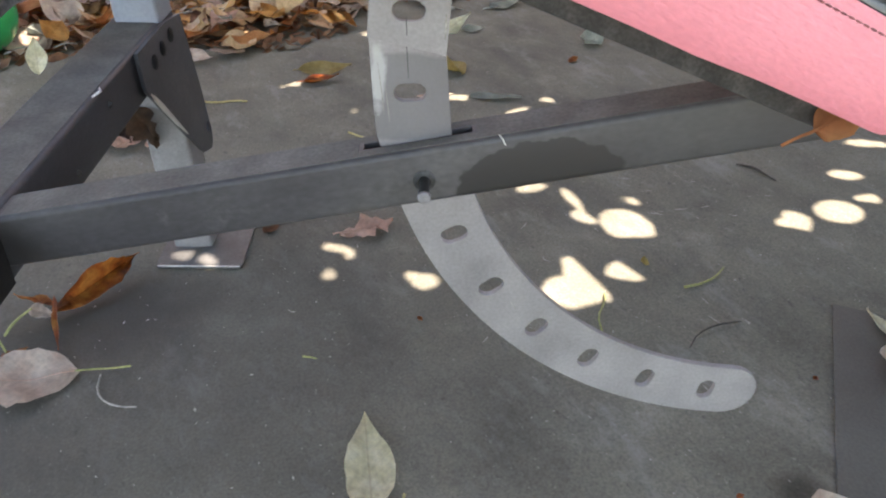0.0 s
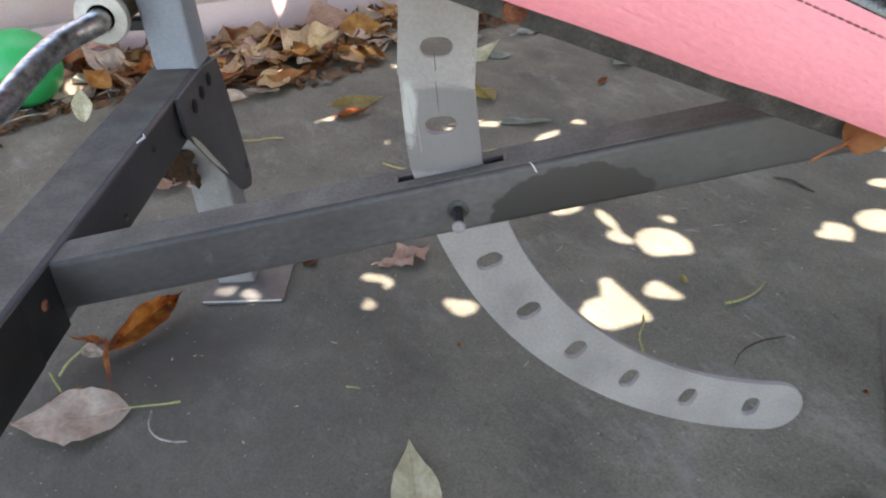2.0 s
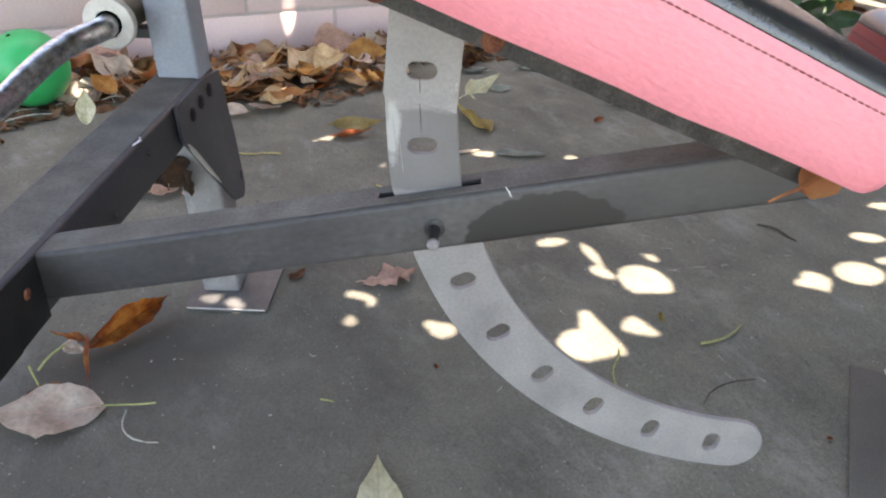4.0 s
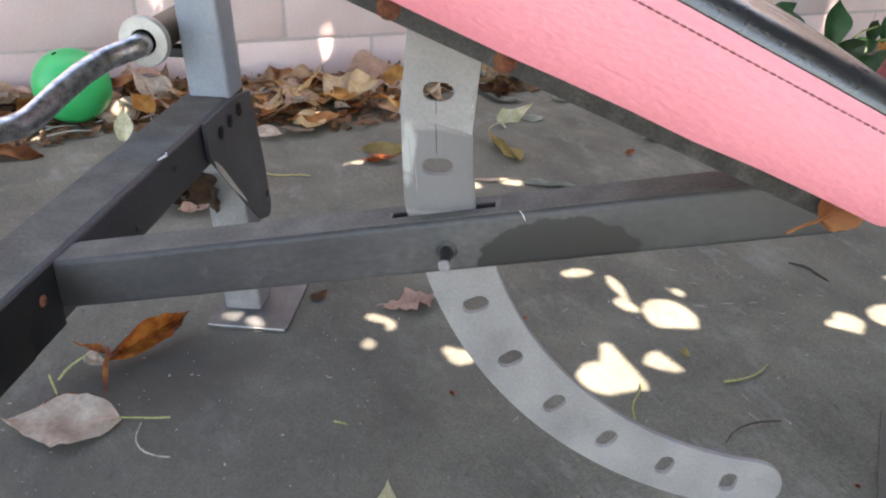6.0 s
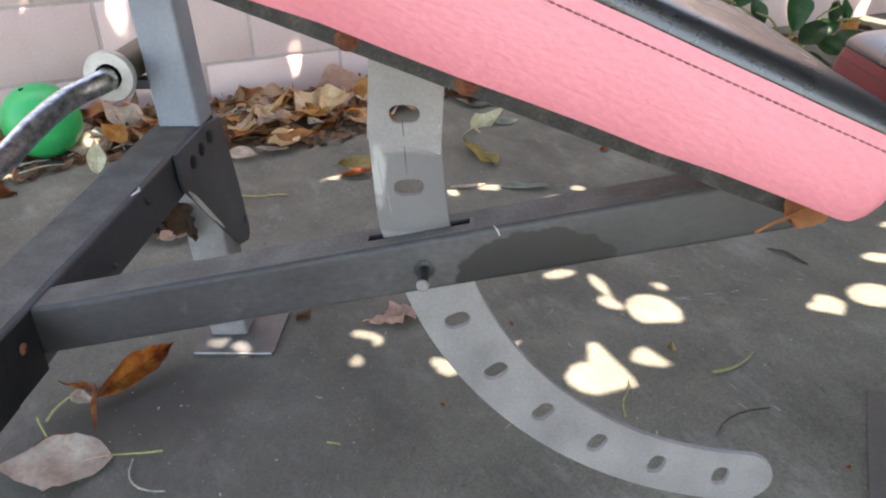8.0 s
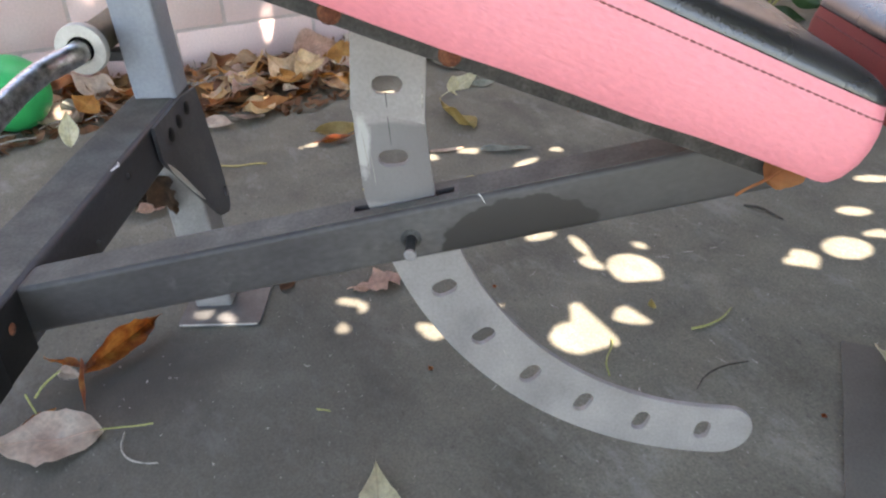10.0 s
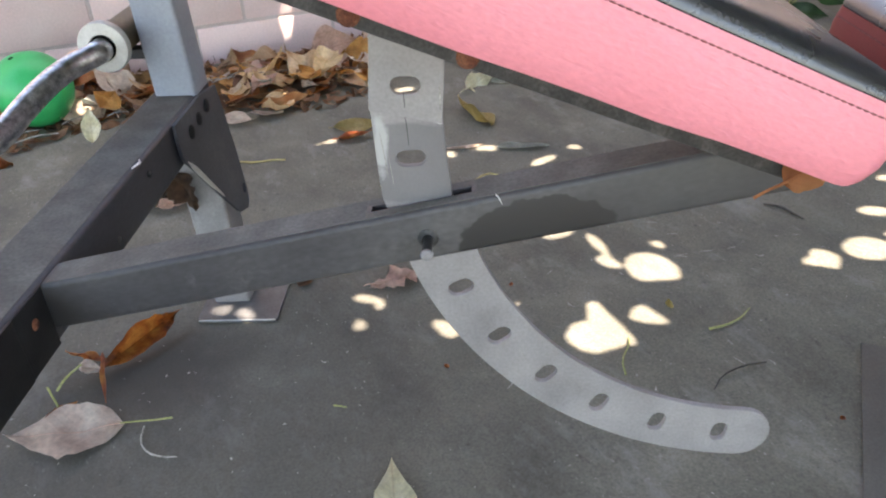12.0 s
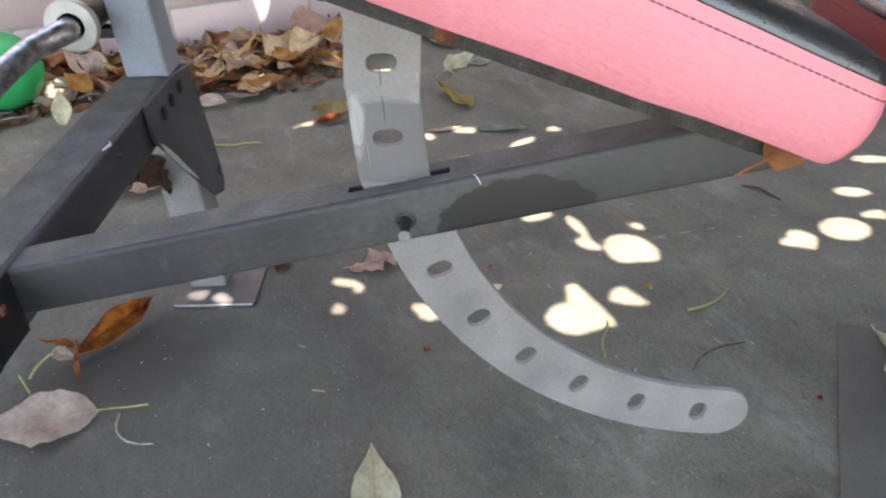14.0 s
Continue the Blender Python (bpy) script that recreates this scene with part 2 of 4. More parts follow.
M_CHROME = material("worn_chrome", [(0.34, 0.34, 0.35), (0.60, 0.60, 0.62), (0.82, 0.82, 0.83)], rough=0.34, metal=1.0, scale=110, bump=0.1, fine=400, fine_mix=0.15)
M_COLLAR = material("white_collar_steel", [(0.50, 0.49, 0.47), (0.62, 0.61, 0.58)], rough=0.4, metal=0.4, scale=40, bump=0.05, fine=300, fine_mix=0.08)
M_SLEEVE = material("olive_sleeve", [(0.07, 0.055, 0.03), (0.11, 0.09, 0.05)], rough=0.5, scale=40, bump=0.1)
M_WHITE = material("white_plastic", [(0.7, 0.7, 0.68), (0.78, 0.78, 0.76)], rough=0.5, bump=0.05)
M_BALL = material("green_rubber", [(0.012, 0.38, 0.115), (0.02, 0.46, 0.15)], rough=0.38, scale=10, bump=0.03, fine=200, fine_mix=0.05)
M_BLOCK = material("pale_pink_paint", [(0.62, 0.455, 0.435), (0.68, 0.51, 0.49), (0.71, 0.56, 0.54)], rough=0.8, scale=6, bump=0.25, fine=160, spread=0.5, vary=0.10, fine_mix=0.06)
M_MORTAR = material("pale_mortar", [(0.46, 0.375, 0.355), (0.53, 0.44, 0.42)], rough=0.9, scale=30, bump=0.3, fine=200, fine_mix=0.1)
M_GRIT = material("pale_grit", [(0.22, 0.21, 0.19), (0.38, 0.36, 0.33)], rough=0.9, scale=200, bump=0.0)
M_FOLIAGE = material("dark_green_leaf", [(0.018, 0.055, 0.018), (0.035, 0.09, 0.03), (0.055, 0.12, 0.045)], rough=0.38, scale=25, bump=0.15, fine=200, vary=0.35, fine_mix=0.15)
M_BOARD = material("grey_board", [(0.066, 0.064, 0.057), (0.093, 0.090, 0.080), (0.116, 0.112, 0.100)], rough=0.8, scale=9, bump=0.2, fine=260, spread=0.5, fine_mix=0.12)
M_STEM = material("green_stem", [(0.20, 0.22, 0.07), (0.30, 0.30, 0.12)], rough=0.6, scale=60, bump=0.1)
M_STRAW = material("straw", [(0.34, 0.28, 0.10), (0.45, 0.38, 0.17)], rough=0.7, scale=60, bump=0.1)
M_TWIG = material("dark_twig", [(0.03, 0.026, 0.02), (0.055, 0.048, 0.04)], rough=0.9, scale=90, bump=0.3)
M_CROWN = bpy.data.materials.new("sunlit_crown_leaf")
M_CROWN.use_nodes = True
_n, _l = M_CROWN.node_tree.nodes, M_CROWN.node_tree.links
_n["Principled BSDF"].inputs["Base Color"].default_value = (0.07, 0.10, 0.045, 1)
_n["Principled BSDF"].inputs["Roughness"].default_value = 0.5
_thin, _mix = _n.new("ShaderNodeBsdfTranslucent"), _n.new("ShaderNodeMixShader")
_thin.inputs["Color"].default_value = (0.47, 0.52, 0.43, 1)
_mix.inputs[0].default_value = 0.5
_l.new(_n["Principled BSDF"].outputs[0], _mix.inputs[1])
_l.new(_thin.outputs[0], _mix.inputs[2])
_l.new(_mix.outputs[0], _n["Material Output"].inputs["Surface"])
LEAF = {
    "tan": material("tan_dry_leaf", [(0.46, 0.30, 0.18), (0.60, 0.43, 0.28), (0.68, 0.53, 0.38)], rough=0.7, scale=30, bump=0.3, fine_mix=0.14, fine=160, vary=0.3),
    "orange": material("orange_dry_leaf", [(0.36, 0.14, 0.045), (0.50, 0.225, 0.08), (0.58, 0.32, 0.13)], rough=0.6, scale=28, bump=0.3, fine_mix=0.14, fine=160, vary=0.3),
    "brown": material("brown_dry_leaf", [(0.110, 0.055, 0.027), (0.207, 0.104, 0.049), (0.293, 0.159, 0.085)], rough=0.7, scale=30, bump=0.3, fine_mix=0.14, fine=160, vary=0.35),
    "yellow": material("yellow_dry_leaf", [(0.34, 0.25, 0.09), (0.46, 0.36, 0.14), (0.56, 0.46, 0.23)], rough=0.6, scale=26, bump=0.3, fine_mix=0.14, fine=160, vary=0.15),
    "pale": material("pale_dry_leaf", [(0.56, 0.53, 0.36), (0.70, 0.66, 0.49), (0.79, 0.76, 0.62)], rough=0.65, scale=45, bump=0.3, fine_mix=0.14, fine=170, vary=0.12),
    "grey": material("grey_dry_leaf", [(0.268, 0.293, 0.244), (0.390, 0.415, 0.366), (0.512, 0.525, 0.464)], rough=0.7, scale=35, bump=0.3, fine_mix=0.14, fine=170, vary=0.2),
    "blush": material("blush_dry_leaf", [(0.50, 0.39, 0.32), (0.66, 0.55, 0.465), (0.74, 0.66, 0.575)], rough=0.65, scale=32, bump=0.3, fine_mix=0.14, fine=150, vary=0.1),
    "rust": material("rusty_dry_leaf", [(0.13, 0.030, 0.009), (0.32, 0.085, 0.018), (0.47, 0.20, 0.05)], rough=0.5, scale=38, bump=0.3, fine_mix=0.14, fine=150, vary=0.15),
    "umber": material("umber_dry_leaf", [(0.030, 0.017, 0.012), (0.065, 0.036, 0.024), (0.11, 0.064, 0.042)], rough=0.75, scale=50, bump=0.4, fine_mix=0.2, fine=160, vary=0.3),
    "rose": material("rose_dry_leaf", [(0.64, 0.44, 0.34), (0.78, 0.58, 0.48)], rough=0.7, scale=40, bump=0.3, fine_mix=0.14, fine=150, vary=0.1),
}

for dry in LEAF.values():
    veined(dry)
veined(M_FOLIAGE, 0.15)


# ---- makers ----
def part(name, bm, mat, parent=None, label="", smooth=True):
    """Links a bmesh as one mesh object, under a thing or a part if one is given."""
    me = bpy.data.meshes.new(name)
    bm.to_mesh(me)
    bm.free()
    me.materials.append(mat)
    if smooth:
        me.shade_smooth()
        me.set_sharp_from_angle(angle=radians(38))
    ob = new(name, me)
    if parent is not None:
        ob.parent = parent
    return tagged(ob, label)


def thing(name, m, label, category, group="", kind=""):
    ob = new(name)
    ob.matrix_world = m
    ob.empty_display_size = 0.05
    return tagged(ob, label, category, group, kind)


def prism(outline, axis, a, b, bm=None):
    """A closed outline in two axes, drawn out along the third (0 x, 1 y, 2 z) from a to b."""
    bm = bm or bmesh.new()
    rest = [i for i in range(3) if i != axis]
    rings = []
    for h in (a, b):
        ring = []
        for p in outline:
            c = [0, 0, 0]
            c[rest[0]], c[rest[1]], c[axis] = p[0], p[1], h
            ring.append(bm.verts.new(c))
        rings.append(ring)
    n = len(outline)
    faces = [bm.faces.new(rings[0]), bm.faces.new(rings[1][::-1])]
    faces += [bm.faces.new((rings[0][i], rings[1][i], rings[1][(i + 1) % n], rings[0][(i + 1) % n])) for i in range(n)]
    bmesh.ops.recalc_face_normals(bm, faces=faces)
    return bm


def box(x0, x1, y0, y1, z0, z1, bevel=0.0, segments=2, bm=None):
    made = bmesh.new()
    bmesh.ops.create_cube(made, size=1)
    for v in made.verts:
        v.co = Vector((x0 if v.co.x < 0 else x1, y0 if v.co.y < 0 else y1, z0 if v.co.z < 0 else z1))
    if bevel:
        bmesh.ops.bevel(made, geom=made.edges[:], offset=bevel, segments=segments, affect="EDGES", profile=0.5)
    if bm is None:
        return made
    me = bpy.data.meshes.new("tmp")
    made.to_mesh(me)
    bm.from_mesh(me)
    bpy.data.meshes.remove(me)
    made.free()
    return bm


def sweep(points, radius, sides=10, smooth_steps=0):
    """A round bar along a line of points; radius: a number, or one for each point."""
    pts = [Vector(p) for p in points]
    for _ in range(smooth_steps):
        fine = [pts[0]]
        for p, q in zip(pts, pts[1:]):
            fine += [p.lerp(q, 0.25), p.lerp(q, 0.75)]
        pts = fine + [pts[-1]]
    rad = radius if isinstance(radius, (list, tuple)) else [radius, radius]
    bm, rings, side = bmesh.new(), [], None
    for i, p in enumerate(pts):
        d = (pts[min(i + 1, len(pts) - 1)] - pts[max(i - 1, 0)]).normalized()
        side = (side - d * side.dot(d)).normalized() if side is not None else d.orthogonal().normalized()
        up = d.cross(side)
        k = i / max(1, len(pts) - 1) * (len(rad) - 1)
        r = rad[int(k)] + (rad[min(int(k) + 1, len(rad) - 1)] - rad[int(k)]) * (k - int(k))
        rings.append([bm.verts.new(p + (side * math.cos(a) + up * math.sin(a)) * r) for a in [2 * math.pi * j / sides for j in range(sides)]])
    for r0, r1 in zip(rings, rings[1:]):
        for j in range(sides):
            bm.faces.new((r0[j], r0[(j + 1) % sides], r1[(j + 1) % sides], r1[j]))
    bm.faces.new(rings[0][::-1])
    bm.faces.new(rings[-1])
    bmesh.ops.recalc_face_normals(bm, faces=bm.faces[:])
    return bm


def lathe(profile, m, sides=28):
    """A turned solid: profile rows of radius and height along local z, placed by the matrix m."""
    bm, rings = bmesh.new(), []
    for r, h in profile:
        rings.append([bm.verts.new(m @ Vector((r * math.cos(2 * math.pi * j / sides), r * math.sin(2 * math.pi * j / sides), h))) for j in range(sides)])
    for r0, r1 in zip(rings, rings[1:]):
        for j in range(sides):
            bm.faces.new((r0[j], r0[(j + 1) % sides], r1[(j + 1) % sides], r1[j]))
    bm.faces.new(rings[0][::-1])
    bm.faces.new(rings[-1])
    bmesh.ops.recalc_face_normals(bm, faces=bm.faces[:])
    return bm


def plate(outer, holes, thick, m):
    """A flat plate with true holes, lying in local xy, set by the matrix m."""
    cu = bpy.data.curves.new("plate", "CURVE")
    cu.dimensions, cu.fill_mode, cu.extrude, cu.bevel_depth, cu.bevel_resolution = "2D", "BOTH", thick / 2 - 0.0006, 0.0006, 1
    for ring in (outer, *holes):
        sp = cu.splines.new("POLY")
        sp.points.add(len(ring) - 1)
        for p, q in zip(sp.points, ring):
            p.co = (q[0], q[1], 0, 1)
        sp.use_cyclic_u = True
    ob = new("tmp", cu)
    bpy.context.view_layer.update()
    me = bpy.data.meshes.new_from_object(ob.evaluated_get(bpy.context.evaluated_depsgraph_get()))
    bm = bmesh.new()
    bm.from_mesh(me)
    bm.transform(m)
    bpy.data.objects.remove(ob)
    bpy.data.curves.remove(cu)
    bpy.data.meshes.remove(me)
    return bm


def slot(cx, cy, ang, length, width, n=7):
    """The outline of a long hole with round ends, its length lying at ang."""
    r, h = width / 2, (length - width) / 2
    ring = []
    for end in (1, -1):
        for i in range(n):
            a = -math.pi / 2 + math.pi * i / (n - 1) + (0 if end > 0 else math.pi)
            ring.append((end * h + r * math.cos(a), r * math.sin(a)))
    return [(cx + p * math.cos(ang) - q * math.sin(ang), cy + p * math.sin(ang) + q * math.cos(ang)) for p, q in ring]


def leaf_mesh(length, width, curl=0.3, fold=0.25, wave=0.1, lobes=0, stem=0.25, seed=0, pos=0.42, twist=0.0, jag=0.0):
    """A dry leaf from its base at the origin along +x: blade with folded midrib, curl along its length, wavy rim, and a stem behind."""
    rnd = random.Random(seed)
    nu, nv = 14, 3
    ph = [rnd.uniform(0, 6.28) for _ in range(4)]
    bm, grid = bmesh.new(), []
    for i in range(nu + 1):
        u = i / nu
        w = width / 2 * (math.sin(math.pi * u ** (math.log(0.5) / math.log(pos))) ** (0.8 if u < pos else 1.1) if 0 < u < 1 else 0.0)
        if lobes:
            w *= 0.28 + 0.72 * abs(math.sin(math.pi * lobes * u + 0.4))
        w = max(w, 0.0004)
        row = []
        for j in range(-nv, nv + 1):
            v = j / nv
            side = w * v * (1 + (rnd.uniform(-jag, jag) if jag and abs(j) == nv else 0)) * (1 + 0.08 * math.sin(9 * u + ph[0] * (1 if j > 0 else 2)))
            z = fold * abs(side) + wave * width * 0.5 * abs(v) * math.sin(7 * u + ph[1 if j > 0 else 2]) + wave * width * 0.25 * math.sin(13 * u + 3 * v + ph[3])
            x = length * u
            z2 = length * curl * (u - 0.35) ** 2
            ca, sa = math.cos(twist * (u - 0.5)), math.sin(twist * (u - 0.5))
            row.append(bm.verts.new((x, side * ca - z * sa, z * ca + side * sa + z2)))
        grid.append(row)
    for r0, r1 in zip(grid, grid[1:]):
        for a0, a1, b1, b0 in zip(r0, r0[1:], r1[1:], r1):
            bm.faces.new((a0, a1, b1, b0))
    bmesh.ops.solidify(bm, geom=bm.faces[:], thickness=0.0006)
    low = min(v.co.z for v in bm.verts)
    if stem:
        z0 = length * curl * 0.1225
        pts = [Vector((0.3 * length, 0, z0 * 0.3 + 0.0006)), Vector((0, 0, z0 + 0.0006)), Vector((-0.5 * stem * length, 0.03 * length, z0 * 0.6 + 0.001)), Vector((-stem * length, 0.02 * length, z0 * 0.4 + 0.001))]
        sb = sweep(pts, [0.0006, 0.0012, 0.001, 0.0011], 5, 1)
        me = bpy.data.meshes.new("tmp")
        sb.to_mesh(me)
        sb.free()
        bm.from_mesh(me)
        bpy.data.meshes.remove(me)
    for v in bm.verts:
        v.co.z -= low
    return bm


def leaf(kind, x, y, z, rz, label, length=0.1, rx=0, ry=0, name="dry_leaf", group="fallen leaves", **shape):
    ob = part(name, leaf_mesh(length, **shape), LEAF[kind])
    ob.matrix_world = pose(x, y, z + 0.001, rx, ry, rz)
    return tagged(ob, label, "leaf", group)


def strand(name, points, radius, mat, label, category, steps=1):
    ob = part(name, sweep(points, radius, 6, steps), mat)
    return tagged(ob, label, category)


# ---- ground and wall ----
def ground():
    bm = bmesh.new()
    xs = [-600, -60, -6] + [-1.5 + 0.1 * i for i in range(46)] + [8, 60, 600]
    ys = [-600, -60, -4] + [-0.5 + 0.1 * i for i in range(32)] + [8, 60, 600]
    near = lambda x, y: -1.6 < x < 3.2 and -0.6 < y < 2.8
    grid = [[bm.verts.new((x, y, 0.0015 * noise.noise(Vector((3 * x, 3 * y, 0))) - 0.0012 if near(x, y) else -0.001)) for x in xs] for y in ys]
    for r0, r1 in zip(grid, grid[1:]):
        for a, b, c, d in zip(r0, r0[1:], r1[1:], r1):
            bm.faces.new((a, b, c, d))
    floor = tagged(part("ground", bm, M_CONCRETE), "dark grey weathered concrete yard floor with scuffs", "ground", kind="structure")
    # pale drag marks, thin and shallow
    rnd = random.Random(17)
    for k in range(34):
        x, y = (rnd.gauss(0.93, 0.07), rnd.gauss(0.83, 0.05)) if k < 12 else (rnd.uniform(0.15, 1.2), rnd.uniform(0.42, 1.15))
        a, h = (radians(rnd.gauss(-25, 8)) if k < 12 else rnd.uniform(0, 3.14)), rnd.uniform(0.004, 0.013)
        pts = [(x - h * math.cos(a), y - h * math.sin(a), 0), (x + rnd.gauss(0, 0.002), y + rnd.gauss(0, 0.002), 0), (x + h * math.cos(a), y + h * math.sin(a), 0)]
        mark = sweep(pts, [0.0003, rnd.uniform(0.0007, 0.0016), 0.0003], 6, 1)
        for v in mark.verts:
            v.co.z = 0.0002 + 0.25 * v.co.z
        part("scratch", mark, M_GRIT, floor)
    return floor


WALL_Y, COURSE, BLOCK, JOINT_X, JOINT_Z = 2.28, 0.2032, 0.4064, 0.364, 0.110


def wall():
    back = part("wall_north", box(-5, 9, WALL_Y + 0.003, WALL_Y + 0.19, -0.2, 1.530), M_MORTAR, smooth=False)
    tagged(back, "pale pink painted concrete block garden wall", "wall", kind="structure")
    me = None
    for k in range(-1, 7):
        z0 = JOINT_Z + COURSE * k
        off = JOINT_X + (0 if k % 2 == 0 else BLOCK / 2 + 0.06)
        for i in range(-8, 14):
            if me is None:
                first = part("block", box(0.005, BLOCK - 0.005, 0, 0.02, 0.005, COURSE - 0.005, 0.003, 2), M_BLOCK, back, smooth=True)
                me, ob = first.data, first
            else:
                ob = new("block", me)
                ob.parent = back
            ob.location = (off + BLOCK * i, WALL_Y, z0)
            ob.rotation_euler = (0, 0, 0)


def light_blocking_wall():
    # unseen wall, added to keep light off faces turned to the east
    tagged(part("wall_east_blocker", box(3.5, 3.7, -5, WALL_Y, -0.2, 2.6), M_TWIG, smooth=False), "added dark wall, out of view, that blocks side light", "wall", kind="structure")


# ---- weight bench, in its own frame: x along the main beam, y towards the wall, z up ----
BENCH = pose(0.2175, 0.4772, 0, 0, 0, -24.5)
SLOPE = math.atan(0.198)          # rise of the main beam
TILT = math.atan(0.391)           # fall of the backrest
PAD = Matrix.Translation((0, 0, 0.5875)) @ Matrix.Rotation(TILT, 4, "Y")
BEAM = Matrix.Translation((0, 0, 0.386)) @ Matrix.Rotation(-SLOPE, 4, "Y")


def rounded(hw, hh, r, n=4):
    ring = []
    for cx, cy, a0 in ((hw - r, hh - r, 0), (-hw + r, hh - r, 90), (-hw + r, -hh + r, 180), (hw - r, -hh + r, 270)):
        ring += [(cx + r * math.cos(radians(a0 + 90 * i / n)), cy + r * math.sin(radians(a0 + 90 * i / n))) for i in range(n + 1)]
    return ring


def half_profile(side, gap, hw, hh, r, t, n=4):
    """One half of a square tube's wall, open by gap on both sides of its middle."""
    def arc(w, h, rr):
        pts = [(gap, h)]
        pts += [(w - rr + rr * math.cos(radians(90 - 90 * i / n)), h - rr + rr * math.sin(radians(90 - 90 * i / n))) for i in range(n + 1)]
        pts += [(w - rr + rr * math.cos(radians(-90 * i / n)), -h + rr + rr * math.sin(radians(-90 * i / n))) for i in range(n + 1)]
        return pts + [(gap, -h)]
    ring = arc(hw, hh, r) + arc(hw - t, hh - t, max(r - t, 0.0008))[::-1]
    return [(side * y, z) for y, z in ring]


def square_tube(length0, length1, hw, hh, r, axis, m):
    bm = prism(rounded(hw, hh, r), axis, length0, length1)
    bm.transform(m)
    return bm


def bolt_head(m, r=0.008, h=0.004):
    return lathe([(r * 1.25, 0), (r * 1.25, 0.0012), (r, 0.0014), (r * 0.95, h * 0.7), (r * 0.6, h), (0.0005, h * 1.05)], m, 14)


def weight_bench():
    bench = thing("weight_bench", BENCH, "grey steel weight bench with tilted pink and black backrest", "weight bench")
    # main beam, with the long slot through which the arc passes
    bm = bmesh.new()
    hw, hh = 0.020, 0.0232
    for side in (-1, 1):
        for a, b, gap in ((-0.352, -0.041, 0), (-0.041, 0.043, 0.0048), (0.043, 0.300, 0)):
            prism(half_profile(side, gap, hw, hh, 0.005, 0.0028), 0, a, b, bm)
    bmesh.ops.remove_doubles(bm, verts=bm.verts[:], dist=0.00001)
    # dark spot at the cross tube paints weld grime and the joint's shade
    beam = part("main_beam", bm, spotted(spotted(spotted(M_STAIN_SHADE, (0.044, 0.043, 0.042), (0.24, -0.02, 0.0), (0.15, 0.06, 0.05), 0.45, 0.6, 14, 0.6), (0.012, 0.012, 0.013), (-0.340, -0.02, -0.006), (0.036, 0.05, 0.034), 0.6, 0.8, 40, 0.9), (0.023, 0.022, 0.022), (0.086, -0.02, -0.018), (0.063, 0.05, 0.034), 0.025, 0.4, 70), bench, "dusty grey steel beam with a dark stain and joint shade painted on")
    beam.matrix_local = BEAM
    front = Matrix.Translation((0.0012, -hw, -0.0026)) @ Matrix.Rotation(radians(90), 4, "X")
    # raised black ring added in place of a dark hole in the beam
    part("pin_hole_ring", lathe([(0.0086, -0.001), (0.0086, 0.0008), (0.0076, 0.0016), (0.0050, 0.0018), (0.0048, 0.0008)], front, 20), M_RAIL, beam, "black ring in place of the dark hole round the pin")
    part("pin", lathe([(0.0040, -0.002), (0.0040, 0.0225), (0.0044, 0.023), (0.0044, 0.0255), (0.0038, 0.0265), (0.0004, 0.0268)], front, 16), M_PIN, beam, "short steel locking pin")
    part("pin_tip", lathe([(0.0045, 0.0232), (0.0051, 0.0242), (0.0050, 0.0262), (0.0040, 0.0272), (0.0004, 0.0274)], front, 16), M_ARC, beam, "small bright pin end")
    # dust whose pale colour also paints the beam's top as lit from above
    for a, b, c, d in ((-0.330, -0.0445, -0.0165, 0.0165), (-0.0445, 0.0465, -0.0165, -0.0065), (-0.0445, 0.0465, 0.0065, 0.0165), (0.0465, 0.296, -0.0165, 0.0165)):
        part("lit_dust_film", box(a, b, c, d, 0.0229, 0.0236, 0.0003, 1), M_LIT_DUST, beam, "grey settled dust, pale as a lit top")
    strand_bm = sweep([(0.062, -0.0165, 0.0231), (0.064, -0.0195, 0.0215), (0.0655, -0.0205, 0.016)], [0.0005, 0.0003], 5)
    part("scratch", strand_bm, M_WHITE, beam, "pale scratch in the paint")
    # cross tube
    cross = part("cross_tube", square_tube(-0.49, 0.49, 0.0325, 0.032, 0.006, 1, Matrix.Translation((-0.3645, 0, 0.315))), M_CROSS, bench, "dusty dark steel cross tube")
    for y, z in ((-0.045, 0.322), (0.13, 0.30), (0.235, 0.325)):
        m = Matrix.Translation((-0.332, y, z)) @ Matrix.Rotation(radians(90), 4, "Y")
        part("bolt", bolt_head(m, 0.0055 if y < 0 else 0.0032, 0.003), M_RUST if y < 0 else M_RAIL, cross, "rusty bolt head")
    tick = sweep([(-0.335, 0.205, 0.3462), (-0.331, 0.219, 0.3466), (-0.3345, 0.226, 0.3472)], [0.0009, 0.0016, 0.0007], 5)
    part("paint_chip", tick, M_WHITE, cross, "white paint chip")
    # pale dust again, with the light on the tube's top painted in
    part("lit_dust_film", box(-0.392, -0.337, -0.335, 0.428, 0.3466, 0.3475, 0.0003, 1), M_LIT_DUST, cross, "grey settled dust, pale as a lit top")
    # two black plates darken the tube's face, where shade falls by the joint
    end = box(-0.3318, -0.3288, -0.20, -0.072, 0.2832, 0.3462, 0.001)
    part("end_plate", end, M_BLACK, cross, "steel end plate painted black for the shade there")
    part("joint_shade_plate", box(-0.3318, -0.3302, -0.0705, -0.0215, 0.2832, 0.345, 0.0006), M_BLACK, cross, "added black plate, painted shade by the joint")
    # upright, leaning a little
    lean = Matrix.Translation((-0.3585, 0.4585, 0.345)) @ Matrix.Rotation(radians(-2.6), 4, "Y")
